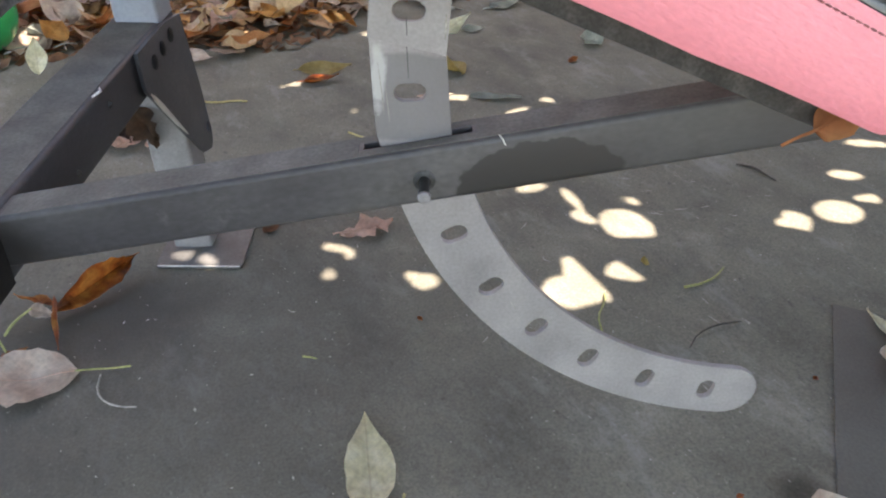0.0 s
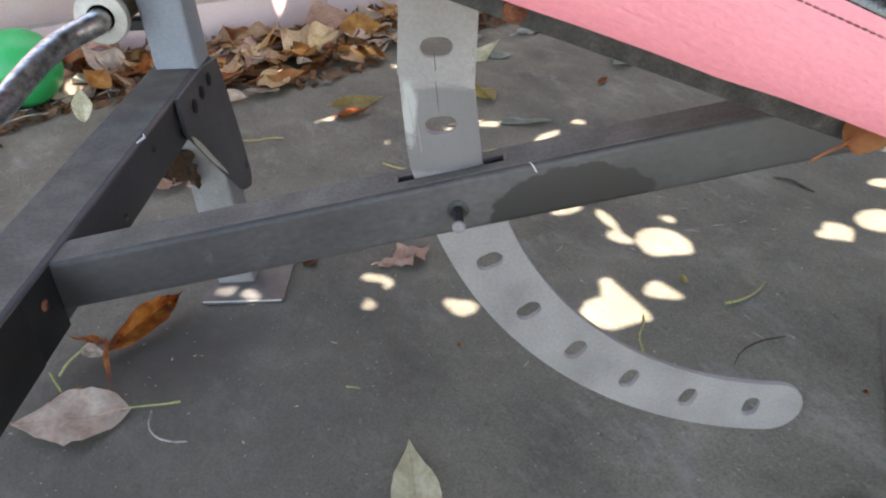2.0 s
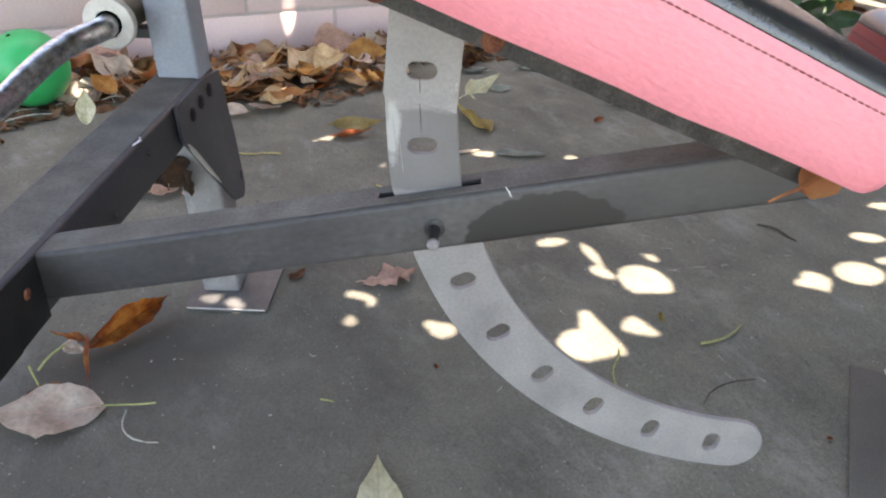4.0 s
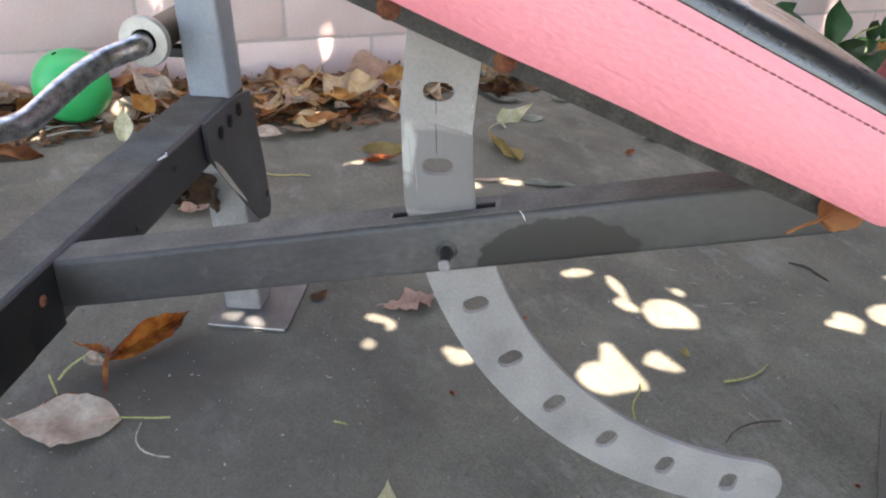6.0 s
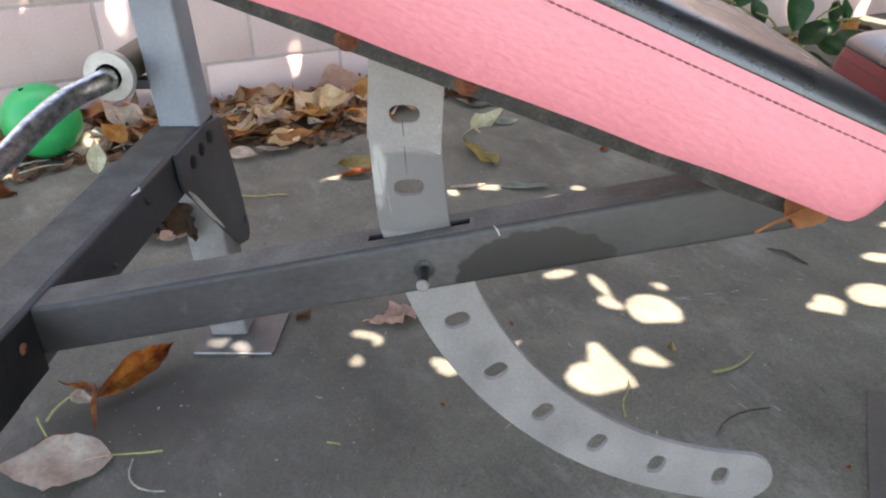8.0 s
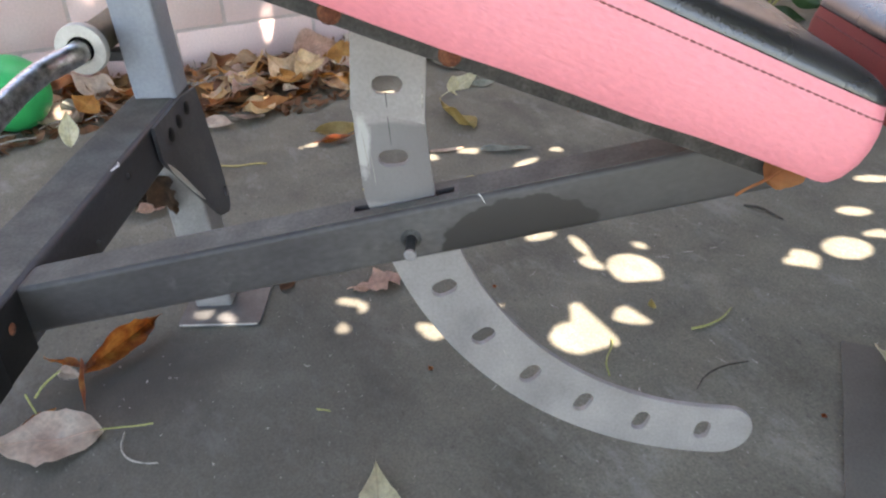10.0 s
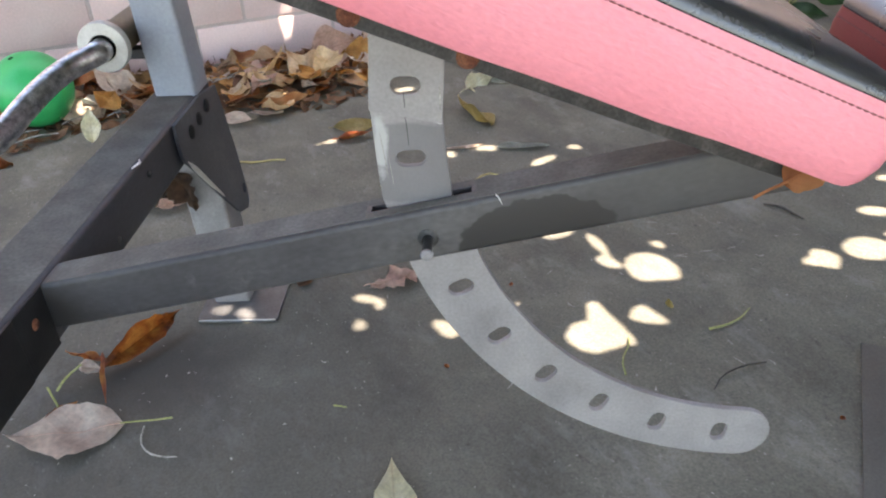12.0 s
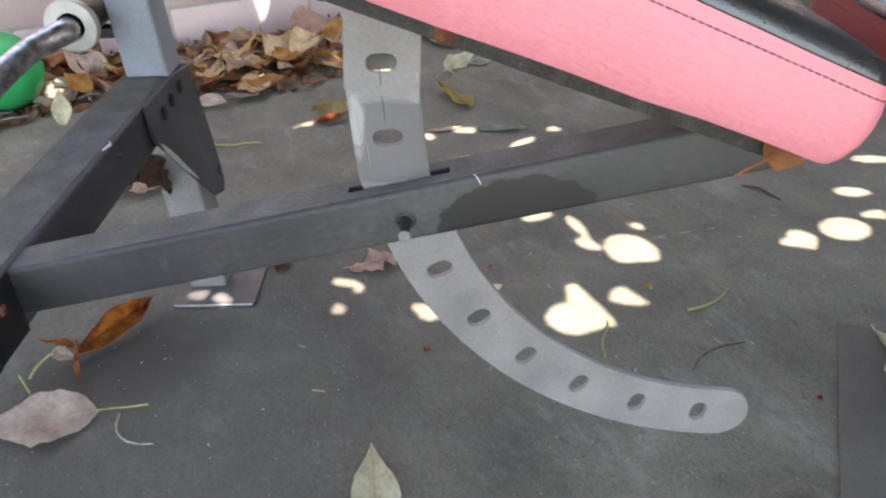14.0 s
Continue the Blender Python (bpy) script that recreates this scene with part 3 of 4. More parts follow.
    part("upright", square_tube(0.0, 0.75, 0.0285, 0.0285, 0.005, 2, lean), M_POST, bench, "blue grey painted square upright")
    leg = square_tube(-0.3405, -0.062, 0.0285, 0.0285, 0.005, 2, lean)
    part("leg", leg, M_ARC, bench, "dull grey painted lower leg")
    foot = rounded(0.062, 0.070, 0.005, 2)
    bm = prism([(x - 0.324, y + 0.452) for x, y in foot], 2, 0.0, 0.005)
    part("foot_plate", bm, M_FOOT, bench, "grey steel foot plate on the concrete")
    # thin bright rod paints the light caught along the plate's worn edge
    part("worn_lit_edge", sweep([(-0.383, 0.3822, 0.0042), (-0.265, 0.3822, 0.0042)], 0.0012, 6), M_COLLAR, bench, "worn plate edge, bright with painted light")
    mirror = Matrix.Translation((0, -0.917, 0)) @ lean
    part("upright", square_tube(0.0, 0.75, 0.0285, 0.0285, 0.005, 2, mirror), M_POST, bench, "blue grey painted square upright")
    part("leg", square_tube(-0.3405, -0.0335, 0.0285, 0.0285, 0.005, 2, mirror), M_ARC, bench, "dull grey painted lower leg")
    part("foot_plate", prism([(x - 0.324, y - 0.452) for x, y in foot], 2, 0.0, 0.005), M_FOOT, bench, "grey steel foot plate on the concrete")
    # gusset plate on the side of the cross tube and the upright, in y and z
    rim = [(0.326, 0.345), (0.326, 0.302), (0.334, 0.292), (0.354, 0.271), (0.386, 0.236), (0.425, 0.195), (0.468, 0.150), (0.482, 0.139), (0.516, 0.128), (0.527, 0.135), (0.531, 0.150), (0.522, 0.230), (0.500, 0.336), (0.440, 0.345)]
    side = Matrix.Translation((-0.3290, 0, 0)) @ Matrix(((0, 0, 1, 0), (1, 0, 0, 0), (0, 1, 0, 0), (0, 0, 0, 1)))
    holes = [[(y + 0.0075 * math.cos(a), z + 0.0095 * math.sin(a)) for a in [2 * math.pi * i / 14 for i in range(14)]] for y, z in ((0.518, 0.162),)]
    swing = Matrix.Translation((-0.329, 0, 0.345)) @ Matrix.Rotation(radians(-2.6), 4, "Y") @ Matrix.Translation((0.329, 0, -0.345))
    gus = part("gusset_plate", plate(rim, holes, 0.005, side), M_GUSSET, bench, "dark steel gusset plate with bolt holes")
    gus.matrix_local = swing
    for y, z in ((0.372, 0.318), (0.408, 0.322), (0.446, 0.326)):
        part("bolt", bolt_head(Matrix.Translation((-0.3265, y, z)) @ Matrix.Rotation(radians(90), 4, "Y"), 0.0074, 0.003), M_BLACK, gus, "dark bolt head")
    lip = sweep([(-0.3265, y + 0.002, z) for y, z in rim[2:6]], [0.001, 0.0036, 0.0030, 0.001], 6, 1)
    part("bent_lip", lip, M_COLLAR, gus, "bright bare steel edge")
    # toothed arc that sets the backrest
    cx, cz, r0, r1, a0, a1 = 0.316, 0.468, 0.2950, 0.3520, radians(192), radians(266.2)
    steps = 44
    # the far end runs up straight and a little narrower, into a lap plate
    outer = [(-0.0380, 0.4920), (-0.0357, 0.437), (-0.0338, 0.412)]
    outer += [(cx + r1 * math.cos(a0 + (a1 - a0) * i / steps), cz + r1 * math.sin(a0 + (a1 - a0) * i / steps)) for i in range(steps + 1)]
    rm, rh = (r0 + r1) / 2, (r1 - r0) / 2
    ex, ez = cx + rm * math.cos(a1), cz + rm * math.sin(a1)
    outer += [(ex + rh * math.cos(a1 + math.pi * i / 12), ez + rh * math.sin(a1 + math.pi * i / 12)) for i in range(1, 12)]
    b0 = radians(198)
    outer += [(cx + r0 * math.cos(a1 + (b0 - a1) * i / steps), cz + r0 * math.sin(a1 + (b0 - a1) * i / steps)) for i in range(steps + 1)]
    outer += [(0.0216, 0.412), (0.0192, 0.437), (0.0157, 0.480)]
    holes = []
    for k in range(7):
        a = radians(262.6 - 11.2 * k)
        holes.append(slot(cx + rm * math.cos(a), cz + rm * math.sin(a), a, 0.0246, 0.0160))
    holes.append(slot(-0.0095, 0.447, radians(183), 0.0250, 0.0150))
    up = Matrix.Rotation(radians(90), 4, "X")
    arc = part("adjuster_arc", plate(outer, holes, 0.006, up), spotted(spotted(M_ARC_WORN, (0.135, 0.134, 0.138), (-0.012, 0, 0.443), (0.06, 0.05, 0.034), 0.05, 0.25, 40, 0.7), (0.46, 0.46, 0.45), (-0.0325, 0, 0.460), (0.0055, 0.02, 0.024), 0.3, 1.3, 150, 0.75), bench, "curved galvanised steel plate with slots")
    lap = [(-0.0386, 0.4892), (0.0157, 0.4768), (0.0222, 0.572), (-0.0304, 0.588)]
    part("lap_plate", plate(lap, [slot(-0.0102, 0.5075, radians(179), 0.0244, 0.0150)], 0.003, Matrix.Translation((0, -0.0046, 0)) @ up), M_LAP, arc, "pale grey steel lap plate")
    # worn line where the arc has rubbed
    weld = sweep([(-0.0385, -0.0044, 0.4890), (-0.020, -0.0046, 0.4850), (0.004, -0.0044, 0.4795), (0.0157, -0.0046, 0.4768)], [0.0006, 0.0009, 0.0006, 0.0014], 6, 1)
    part("weld", weld, M_COLLAR, arc, "pale weld along the lap")
    for pts, w, mat in (([(-0.0120, -0.0029, 0.483), (-0.0112, -0.0030, 0.474), (-0.0105, -0.0029, 0.458)], 0.0004, M_PIN), ([(0.0152, -0.0061, 0.506), (0.0155, -0.0062, 0.497), (0.0150, -0.0061, 0.488)], 0.0007, M_GRIT), ([(-0.0120, -0.0061, 0.503), (-0.0114, -0.0062, 0.490)], 0.0004, M_PIN), ([(-0.0325, -0.0029, 0.470), (-0.0300, -0.0030, 0.448), (-0.0285, -0.0029, 0.430)], 0.0005, M_GRIT), ([(-0.0270, -0.0029, 0.450), (-0.0245, -0.0029, 0.424)], 0.0004, M_GRIT), ([(0.078, -0.0029, 0.2545), (0.0845, -0.0029, 0.2425)], 0.0005, M_GRIT)):
        part("scratch", sweep(pts, [w * 0.5, w, w * 0.5], 5, 1), mat, arc, "dark weld line" if mat == M_PIN else "pale scratch")
    # rails under the backrest
    for d in (-0.0875, 0.0875):
        out = -1 if d < 0 else 1
        bm = box(-0.75, 0.272, d - 0.0125, d + 0.0125, -0.0216, -0.001, 0.002)
        rail = part("rail", bm, M_RAIL, bench, "black speckled iron rail")
        rail.matrix_local = PAD
        for u in (-0.0295, 0.045):
            m = Matrix.Translation((u, d + out * 0.0125, -0.0145)) @ Matrix.Rotation(radians(90 if d < 0 else -90), 4, "X")
            part("bolt", bolt_head(m, 0.0058, 0.003), M_RUST, rail, "rusty bolt head")
    backrest = cushion("backrest", bench, PAD, -0.78, 0.296, 0.14, 0.054, M_PINK, "faded pink vinyl side", seam=0.046, taper=0.9)
    cushion("seat", bench, Matrix.Translation((0.356, 0, 0.470)), 0, 0.34, 0.14, 0.048, M_MAROON, "maroon vinyl side", seam=0.04)
    strut = square_tube(0.0, 0.470, 0.02, 0.02, 0.004, 2, Matrix.Translation((0.66, 0, 0)))
    part("seat_post", strut, M_BEAM, bench, "dark steel seat post")
    return bench


def stitches(line, step=0.0050, gap=0.0005, r=0.00065):
    """A row of short thread stitches along a line of points."""
    knots, left = [line[0]], step
    for p, q in zip(line, line[1:]):
        way, at = (q - p).length, 0.0
        while way - at >= left:
            at += left
            knots.append(p.lerp(q, at / way))
            left = step
        left -= way - at
    bm = bmesh.new()
    for p, q in zip(knots, knots[1:]):
        d = (q - p).normalized()
        side = d.orthogonal().normalized()
        up = d.cross(side)
        rings = []
        for k, w in ((gap / 2 / step, 0.35), (0.3, 1), (0.7, 1), (1 - gap / 2 / step, 0.35)):
            rings.append([bm.verts.new(p.lerp(q, k) + (side * math.cos(a) + up * math.sin(a)) * r * w) for a in (0, 1.26, 2.51, 3.77, 5.03)])
        for a, b in zip(rings, rings[1:]):
            for j in range(5):
                bm.faces.new((a[j], a[(j + 1) % 5], b[(j + 1) % 5], b[j]))
    bmesh.ops.recalc_face_normals(bm, faces=bm.faces[:])
    return bm


def cushion(name, bench, m, u0, u1, half, high, side_mat, side_label, seam, taper=0.0):
    """A padded board: coloured side band, black rounded cover on top, and a line of stitching round it."""
    def ring(inset, z, r):
        pts = []
        for cx, cy, a0 in ((u1, half, 0), (u0, half, 90), (u0, -half, 180), (u1, -half, 270)):
            sx, sy = (-1 if cx == u1 else 1), (-1 if cy > 0 else 1)
            ox, oy = cx + sx * (r + inset), cy + sy * (r + inset)
            pts += [(ox + r * math.cos(radians(a0 + 90 * i / 5)), oy + r * math.sin(radians(a0 + 90 * i / 5)), z) for i in range(6)]
        dense = []
        for j, (p, q) in enumerate(zip(pts, pts[1:] + pts[:1])):
            k = {5: 26, 17: 26, 11: 10, 23: 10}.get(j, 1)
            dense += [tuple(p[c] + (q[c] - p[c]) * i / k for c in range(3)) for i in range(k)]
        return dense

    def skin(rows, close_top, close_bottom):
        bm = bmesh.new()
        rings = []
        for row in rows:
            out = []
            for x, y, z in row:
                z *= min(1.25, max(0.92, 1.087 + 0.03 * (taper > 0) - taper * (x - 0.08)))
                w = 0.0012 * noise.noise(Vector((x * 14, y * 14, z * 20))) + 0.0022 * max(0, 1 - z / 0.008) * noise.noise(Vector((x * 34, y * 9, 3)))
                out.append(bm.verts.new((x, y + w, z + w * 0.6)))
            rings.append(out)
        n = len(rings[0])
        for a, b in zip(rings, rings[1:]):
            for j in range(n):
                bm.faces.new((a[j], a[(j + 1) % n], b[(j + 1) % n], b[j]))
        if close_top:
            bm.faces.new(rings[-1])
        if close_bottom:
            bm.faces.new(rings[0][::-1])
        bmesh.ops.recalc_face_normals(bm, faces=bm.faces[:])
        return bm

    pad = part(name, skin([ring(0.010, -0.003, 0.018), ring(0.004, -0.0022, 0.018), ring(0.0012, 0.003, 0.018), ring(-0.0016, high * 0.28, 0.018), ring(-0.0022, high * 0.5, 0.018), ring(-0.0014, high * 0.7, 0.018), ring(0.0002, seam, 0.018), ring(0.0010, seam + 0.003, 0.018), ring(0.0022, high, 0.018)], False, True), side_mat, bench, side_label)
    pad.matrix_local = m
    top = [ring(i, high + h, 0.018 if i < 0.03 else 0.02) for i, h in ((0.0036, -0.0015), (0.0022, 0.0008), (0.0026, 0.0032), (0.0042, 0.0060), (0.0068, 0.0085), (0.0104, 0.0106), (0.0152, 0.0122), (0.0215, 0.0133), (0.031, 0.0140), (0.05, 0.0144), (0.11, 0.0146))]
    part("cover", skin(top, True, False), M_BLACKVINYL, pad, "black grained vinyl top cover")
    line = [(x, y, z * min(1.25, max(0.92, 1.087 + 0.03 * (taper > 0) - taper * (x - 0.08)))) for x, y, z in ring(0.0, seam, 0.018)]
    part("stitching", stitches([Vector(p) for p in line + line[:1]]), M_THREAD, pad, "dark stitched seam")
    return pad


# ---- curl bar with its collar ----
def curl_bar():
    bar = thing("curl_bar", BENCH @ Matrix.Translation((0.014, 0, 0)), "worn chrome curl barbell with a bright collar", "barbell")
    pts = [(-0.432, 0.41, 0.428), (-0.4325, 0.378, 0.4265), (-0.436, 0.369, 0.4245), (-0.463, 0.345, 0.416), (-0.475, 0.31, 0.408), (-0.488, 0.27, 0.393), (-0.503, 0.23, 0.373), (-0.515, 0.21, 0.37), (-0.524, 0.19, 0.373), (-0.543, 0.15, 0.39)]
    pts += [(-0.548, 0.08, 0.395)] + [(x, -y, z) for x, y, z in [(-0.548, 0.08, 0.395)] + pts[::-1]]
    part("shaft", sweep(pts, 0.0142, 18, 2), M_CHROME, bar, "scuffed chrome bent shaft")
    part("collar", lathe([(0.0165, -0.005), (0.031, -0.004), (0.0322, -0.002), (0.0322, 0.006), (0.031, 0.008), (0.0172, 0.0084), (0.0166, 0.006), (0.0145, 0.006)], Matrix.Translation((-0.432, 0.392, 0.428)) @ Matrix.Rotation(radians(90), 4, "X"), 36), M_COLLAR, bar, "bright steel collar disc")
    # black ring stands for the shade in the gap between shaft and collar
    part("bore_shade", lathe([(0.0140, 0.0060), (0.0159, 0.0060), (0.0159, 0.0087), (0.0140, 0.0087)], Matrix.Translation((-0.432, 0.392, 0.428)) @ Matrix.Rotation(radians(90), 4, "X"), 28), M_DARK, bar, "black ring painted as the shaded gap round the shaft")
    part("sleeve", sweep([(-0.432, 0.395, 0.428), (-0.428, 0.62, 0.432)], 0.0215, 20), M_SLEEVE, bar, "dull olive sleeve")
    hook = box(-0.452, -0.402, 0.45, 0.475, 0.392, 0.4055, 0.002)
    box(-0.460, -0.4535, 0.45, 0.475, 0.392, 0.44, 0.002, bm=hook)
    part("rest_hook", hook, M_GUSSET, bar, "dark steel rest hook")
    return bar


# ---- loose things ----
def ball():
    r = 0.091
    bm = bmesh.new()
    bmesh.ops.create_uvsphere(bm, u_segments=40, v_segments=24, radius=r)
    ob = thing("ball", pose(-0.205, 2.0, r, 12, -16, 0), "shiny green rubber ball among dry leaves", "ball")
    part("shell", bm, M_BALL, ob)
    valve = Matrix.Translation((0, 0, r - 0.0006))
    part("valve", lathe([(0.006, 0), (0.0055, 0.0012), (0.003, 0.0014), (0.0004, 0.0004)], valve, 14), M_DARK, ob, "small dark valve")




# ---- tree whose crown shades the yard, with gaps that let the sun through ----
# sunlit patches on the floor: outline, x, y, half length, half width, turn
GAPS_BY_ARC = [
    ("shell", 0.733, 0.803, 0.040, 0.052, -6), ("oval", 0.790, 0.868, 0.020, 0.009, -92), ("lens", 0.697, 0.911, 0.042, 0.010, -96), ("oval", 0.681, 0.853, 0.024, 0.013, -77),
    ("wedge", 0.583, 0.726, 0.072, 0.034, 77), ("oval", 0.538, 0.690, 0.034, 0.024, -62), ("oval", 0.545, 0.722, 0.016, 0.010, 175), ("wedge", 0.590, 0.662, 0.022, 0.014, -40),
    ("wedge", 0.654, 0.694, 0.035, 0.026, -59), ("lens", 0.488, 0.818, 0.024, 0.006, -90), ("lens", 0.653, 0.971, 0.034, 0.014, -5),
]
GAPS_RIGHT = [
    ("wedge", 0.985, 0.704, 0.036, 0.024, 153), ("oval", 1.010, 0.710, 0.024, 0.018, -60), ("wedge", 1.020, 0.690, 0.022, 0.012, -70), ("oval", 1.093, 0.696, 0.042, 0.034, -7), ("lens", 1.208, 0.783, 0.034, 0.017, 150), ("wedge", 1.171, 0.710, 0.026, 0.018, 152),
    ("lens", 1.354, 0.858, 0.052, 0.012, -30), ("shell", 2.08, 1.86, 0.022, 0.020, 0), ("oval", 2.00, 1.95, 0.016, 0.020, 0),
]
GAPS_LEFT = [
    ("wedge", 0.363, 0.812, 0.034, 0.024, 125), ("lens", 0.282, 0.930, 0.034, 0.009, -43), ("lens", 0.293, 0.902, 0.022, 0.006, -120), ("wedge", 0.254, 0.877, 0.020, 0.013, 60),
    ("wedge", 0.058, 1.000, 0.020, 0.014, 150), ("shell", 0.098, 0.969, 0.022, 0.010, 121),
]
GAPS_FAR = [
    ("lens", 0.703, 1.363, 0.030, 0.013, 153), ("wedge", 0.865, 1.283, 0.026, 0.014, 161), ("lens", 0.620, 1.373, 0.028, 0.010, 92), ("lens", 0.783, 1.250, 0.040, 0.011, -162), ("wedge", 0.390, 1.560, 0.032, 0.012, -170), ("oval", 0.460, 1.575, 0.012, 0.010, 0),
    ("oval", 0.481, 1.382, 0.009, 0.010, 0), ("lens", -0.042, 1.300, 0.017, 0.011, 0), ("lens", -0.023, 1.345, 0.012, 0.012, 0), ("shell", 0.365, 1.880, 0.026, 0.014, -10), ("shell", -0.112, 2.010, 0.018, 0.020, 0), ("lens", -0.30, 1.90, 0.024, 0.010, 0), ("lens", 0.677, 1.800, 0.026, 0.012, 0),
]
GROUND_GAPS = GAPS_BY_ARC + GAPS_RIGHT + GAPS_LEFT + GAPS_FAR
WALL_GAPS = [(0.486, 0.100, 0.018, 0.056), (0.015, 0.290, 0.022, 0.068), (-0.205, 0.300, 0.009, 0.036), (2.43, 0.10, 0.016, 0.07), (0.95, 0.36, 0.02, 0.06), (-0.55, 0.34, 0.02, 0.06)]
CROWN_Z = (2.28, 2.46)
SHEEN_OPENINGS = ((0.52, -1.22, 0.26, 0.20), (0.88, -1.42, 0.22, 0.24), (0.72, -1.12, 0.16, 0.14), (0.40, -1.55, 0.14, 0.11), (1.10, -1.18, 0.12, 0.10))   # openings added to the crown so that the black cover mirrors sky


def inside(kind, u, v):
    """Whether points lie in an outline of half sizes 1: rounded, pointed at both ends, pointed at one, or flat on one side."""
    if kind == "lens":
        return np.abs(v) < 1 - u * u
    if kind == "wedge":
        return (np.abs(v) < 0.5 * (1 - u)) & (u > -1 + 0.25 * np.abs(v))
    if kind == "shell":
        return (u * u + v * v < 1) & (v > -0.62 - 0.2 * u)
    return u * u + v * v < 1


def open_to_sun(p):
    """Which of the points p lie in a gap of the crown."""
    s = np.array(SUN)
    g = p - s * (p[:, 2:3] / s[2])
    w = p - s * ((p[:, 1:2] - WALL_Y) / s[1])
    hit = np.zeros(len(p), bool)
    for x, y, a, b in SHEEN_OPENINGS:
        hit |= inside("oval", (p[:, 0] - x) / a, (p[:, 1] - y) / b)
    for kind, x, y, a, b, turn in GROUND_GAPS:
        c, n = math.cos(radians(turn)), math.sin(radians(turn))
        dx, dy = g[:, 0] - x, g[:, 1] - y
        hit |= inside(kind, (dx * c + dy * n) / (a - 0.001), (dy * c - dx * n) / (b - 0.001))
    for x, z, a, b in WALL_GAPS:
        hit |= inside("lens", (w[:, 2] - z) / b, (w[:, 0] - x) / a)
    return hit


def crown_leaves(centre, size, rng):
    """Six-sided leaves with pointed ends at the centres, each turned its own way; those that reach into a gap are left out."""
    n = len(centre)
    yaw, dip, roll = rng.uniform(0, 6.28, n), rng.normal(0, 0.25, n), rng.normal(0, 0.25, n)
    ax = np.stack([np.cos(yaw) * np.cos(dip), np.sin(yaw) * np.cos(dip), np.sin(dip)], 1)
    sd = np.stack([-np.sin(yaw) * np.cos(roll), np.cos(yaw) * np.cos(roll), np.sin(roll)], 1)
    shape = [(-0.5, 0), (-0.2, 0.26), (0.2, 0.22), (0.5, 0), (0.2, -0.22), (-0.2, -0.26)]
    v = np.stack([centre + (ax * u + sd * w) * size[:, None] for u, w in shape], 1)
    keep = np.ones(n, bool)
    rim = lambda u: 0.26 * (0.5 - abs(u)) / 0.3 if abs(u) > 0.2 else 0.25
    inner = [(u, w * rim(u)) for u in (-0.4, -0.3, -0.2, -0.1, 0, 0.1, 0.2, 0.3, 0.4) for w in (-1, -0.5, 0, 0.5, 1)] if size.max() > 0.06 else [(0, 0), (0, 0.24), (0, -0.24)]
    for u, w in shape + inner:
        keep &= ~open_to_sun(centre + (ax * u + sd * w) * size[:, None])
    return v[keep]


def shade_tree():
    tree = thing("shade_tree", pose(3.6, -1.1, 0), "leafy tree whose low crown shades the yard", "tree")
    inv = tree.matrix_world.inverted()
    trunk = sweep([(0, 0, 0), (0.03, 0.02, 0.9), (-0.05, 0.05, 1.9), (-0.25, 0.2, 2.7)], [0.12, 0.09, 0.08, 0.05], 12, 2)
    part("trunk", trunk, M_TWIG, tree, "rough brown trunk")
    for k, (x, y) in enumerate(((2.2, -0.4), (1.4, 0.5), (2.4, 1.0), (0.4, -0.5))):
        tip = inv @ Vector((x, y, 2.42))
        part("limb", sweep([(-0.06, 0.06, 2.0), tip * 0.4 + Vector((0, 0, 1.45)), tip * 0.75 + Vector((0, 0, 0.62)), tip], [0.04, 0.03, 0.018, 0.006], 8, 2), M_TWIG, tree)
    rng = np.random.default_rng(7)
    gx, gy = np.meshgrid(np.arange(-1.1, 3.35, 0.027), np.arange(-0.85, 1.68, 0.027))
    n = gx.size
    c = np.stack([gx.ravel(), gy.ravel(), rng.uniform(*CROWN_Z, n)], 1)
    c[:, :2] += rng.normal(0, 0.008, (n, 2))
    rows = [crown_leaves(c, rng.uniform(0.10, 0.13, n), rng)]
    # the second strip, out of view, is added to dim light from the south
    for y0, y1, step in ((-0.85, 1.68, 0.035), (-2.1, -0.85, 0.045)):
        gx, gy = np.meshgrid(np.arange(-1.3, 3.35, step), np.arange(y0, y1, step))
        c = np.stack([gx.ravel(), gy.ravel(), rng.uniform(*CROWN_Z, gx.size)], 1)
        c[:, :2] += rng.normal(0, 0.012, (gx.size, 2))
        rows.append(crown_leaves(c, rng.uniform(0.12, 0.16, gx.size), rng))
    # unseen strip added to hide the sky from the cover's right end
    gx, gy = np.meshgrid(np.arange(1.25, 3.35, 0.045), np.arange(-3.1, -2.1, 0.045))
    c = np.stack([gx.ravel(), gy.ravel(), rng.uniform(*CROWN_Z, gx.size)], 1)
    rows.append(crown_leaves(c, rng.uniform(0.12, 0.16, gx.size), rng))
    # unseen strip added in the west to block blue sky light
    gx, gy = np.meshgrid(np.arange(-2.7, -1.3, 0.045), np.arange(-2.1, 0.7, 0.045))
    c = np.stack([gx.ravel(), gy.ravel(), rng.uniform(*CROWN_Z, gx.size)], 1)
    rows.append(crown_leaves(c, rng.uniform(0.10, 0.14, gx.size), rng))
    # second layer of leaves, added to darken the near left floor
    gx, gy = np.meshgrid(np.arange(-2.2, 0.3, 0.04), np.arange(-1.6, 0.95, 0.04))
    c = np.stack([gx.ravel(), gy.ravel(), rng.uniform(2.46, 2.60, gx.size)], 1)
    rows.append(crown_leaves(c, rng.uniform(0.09, 0.13, gx.size), rng))
    s = np.array(SUN)
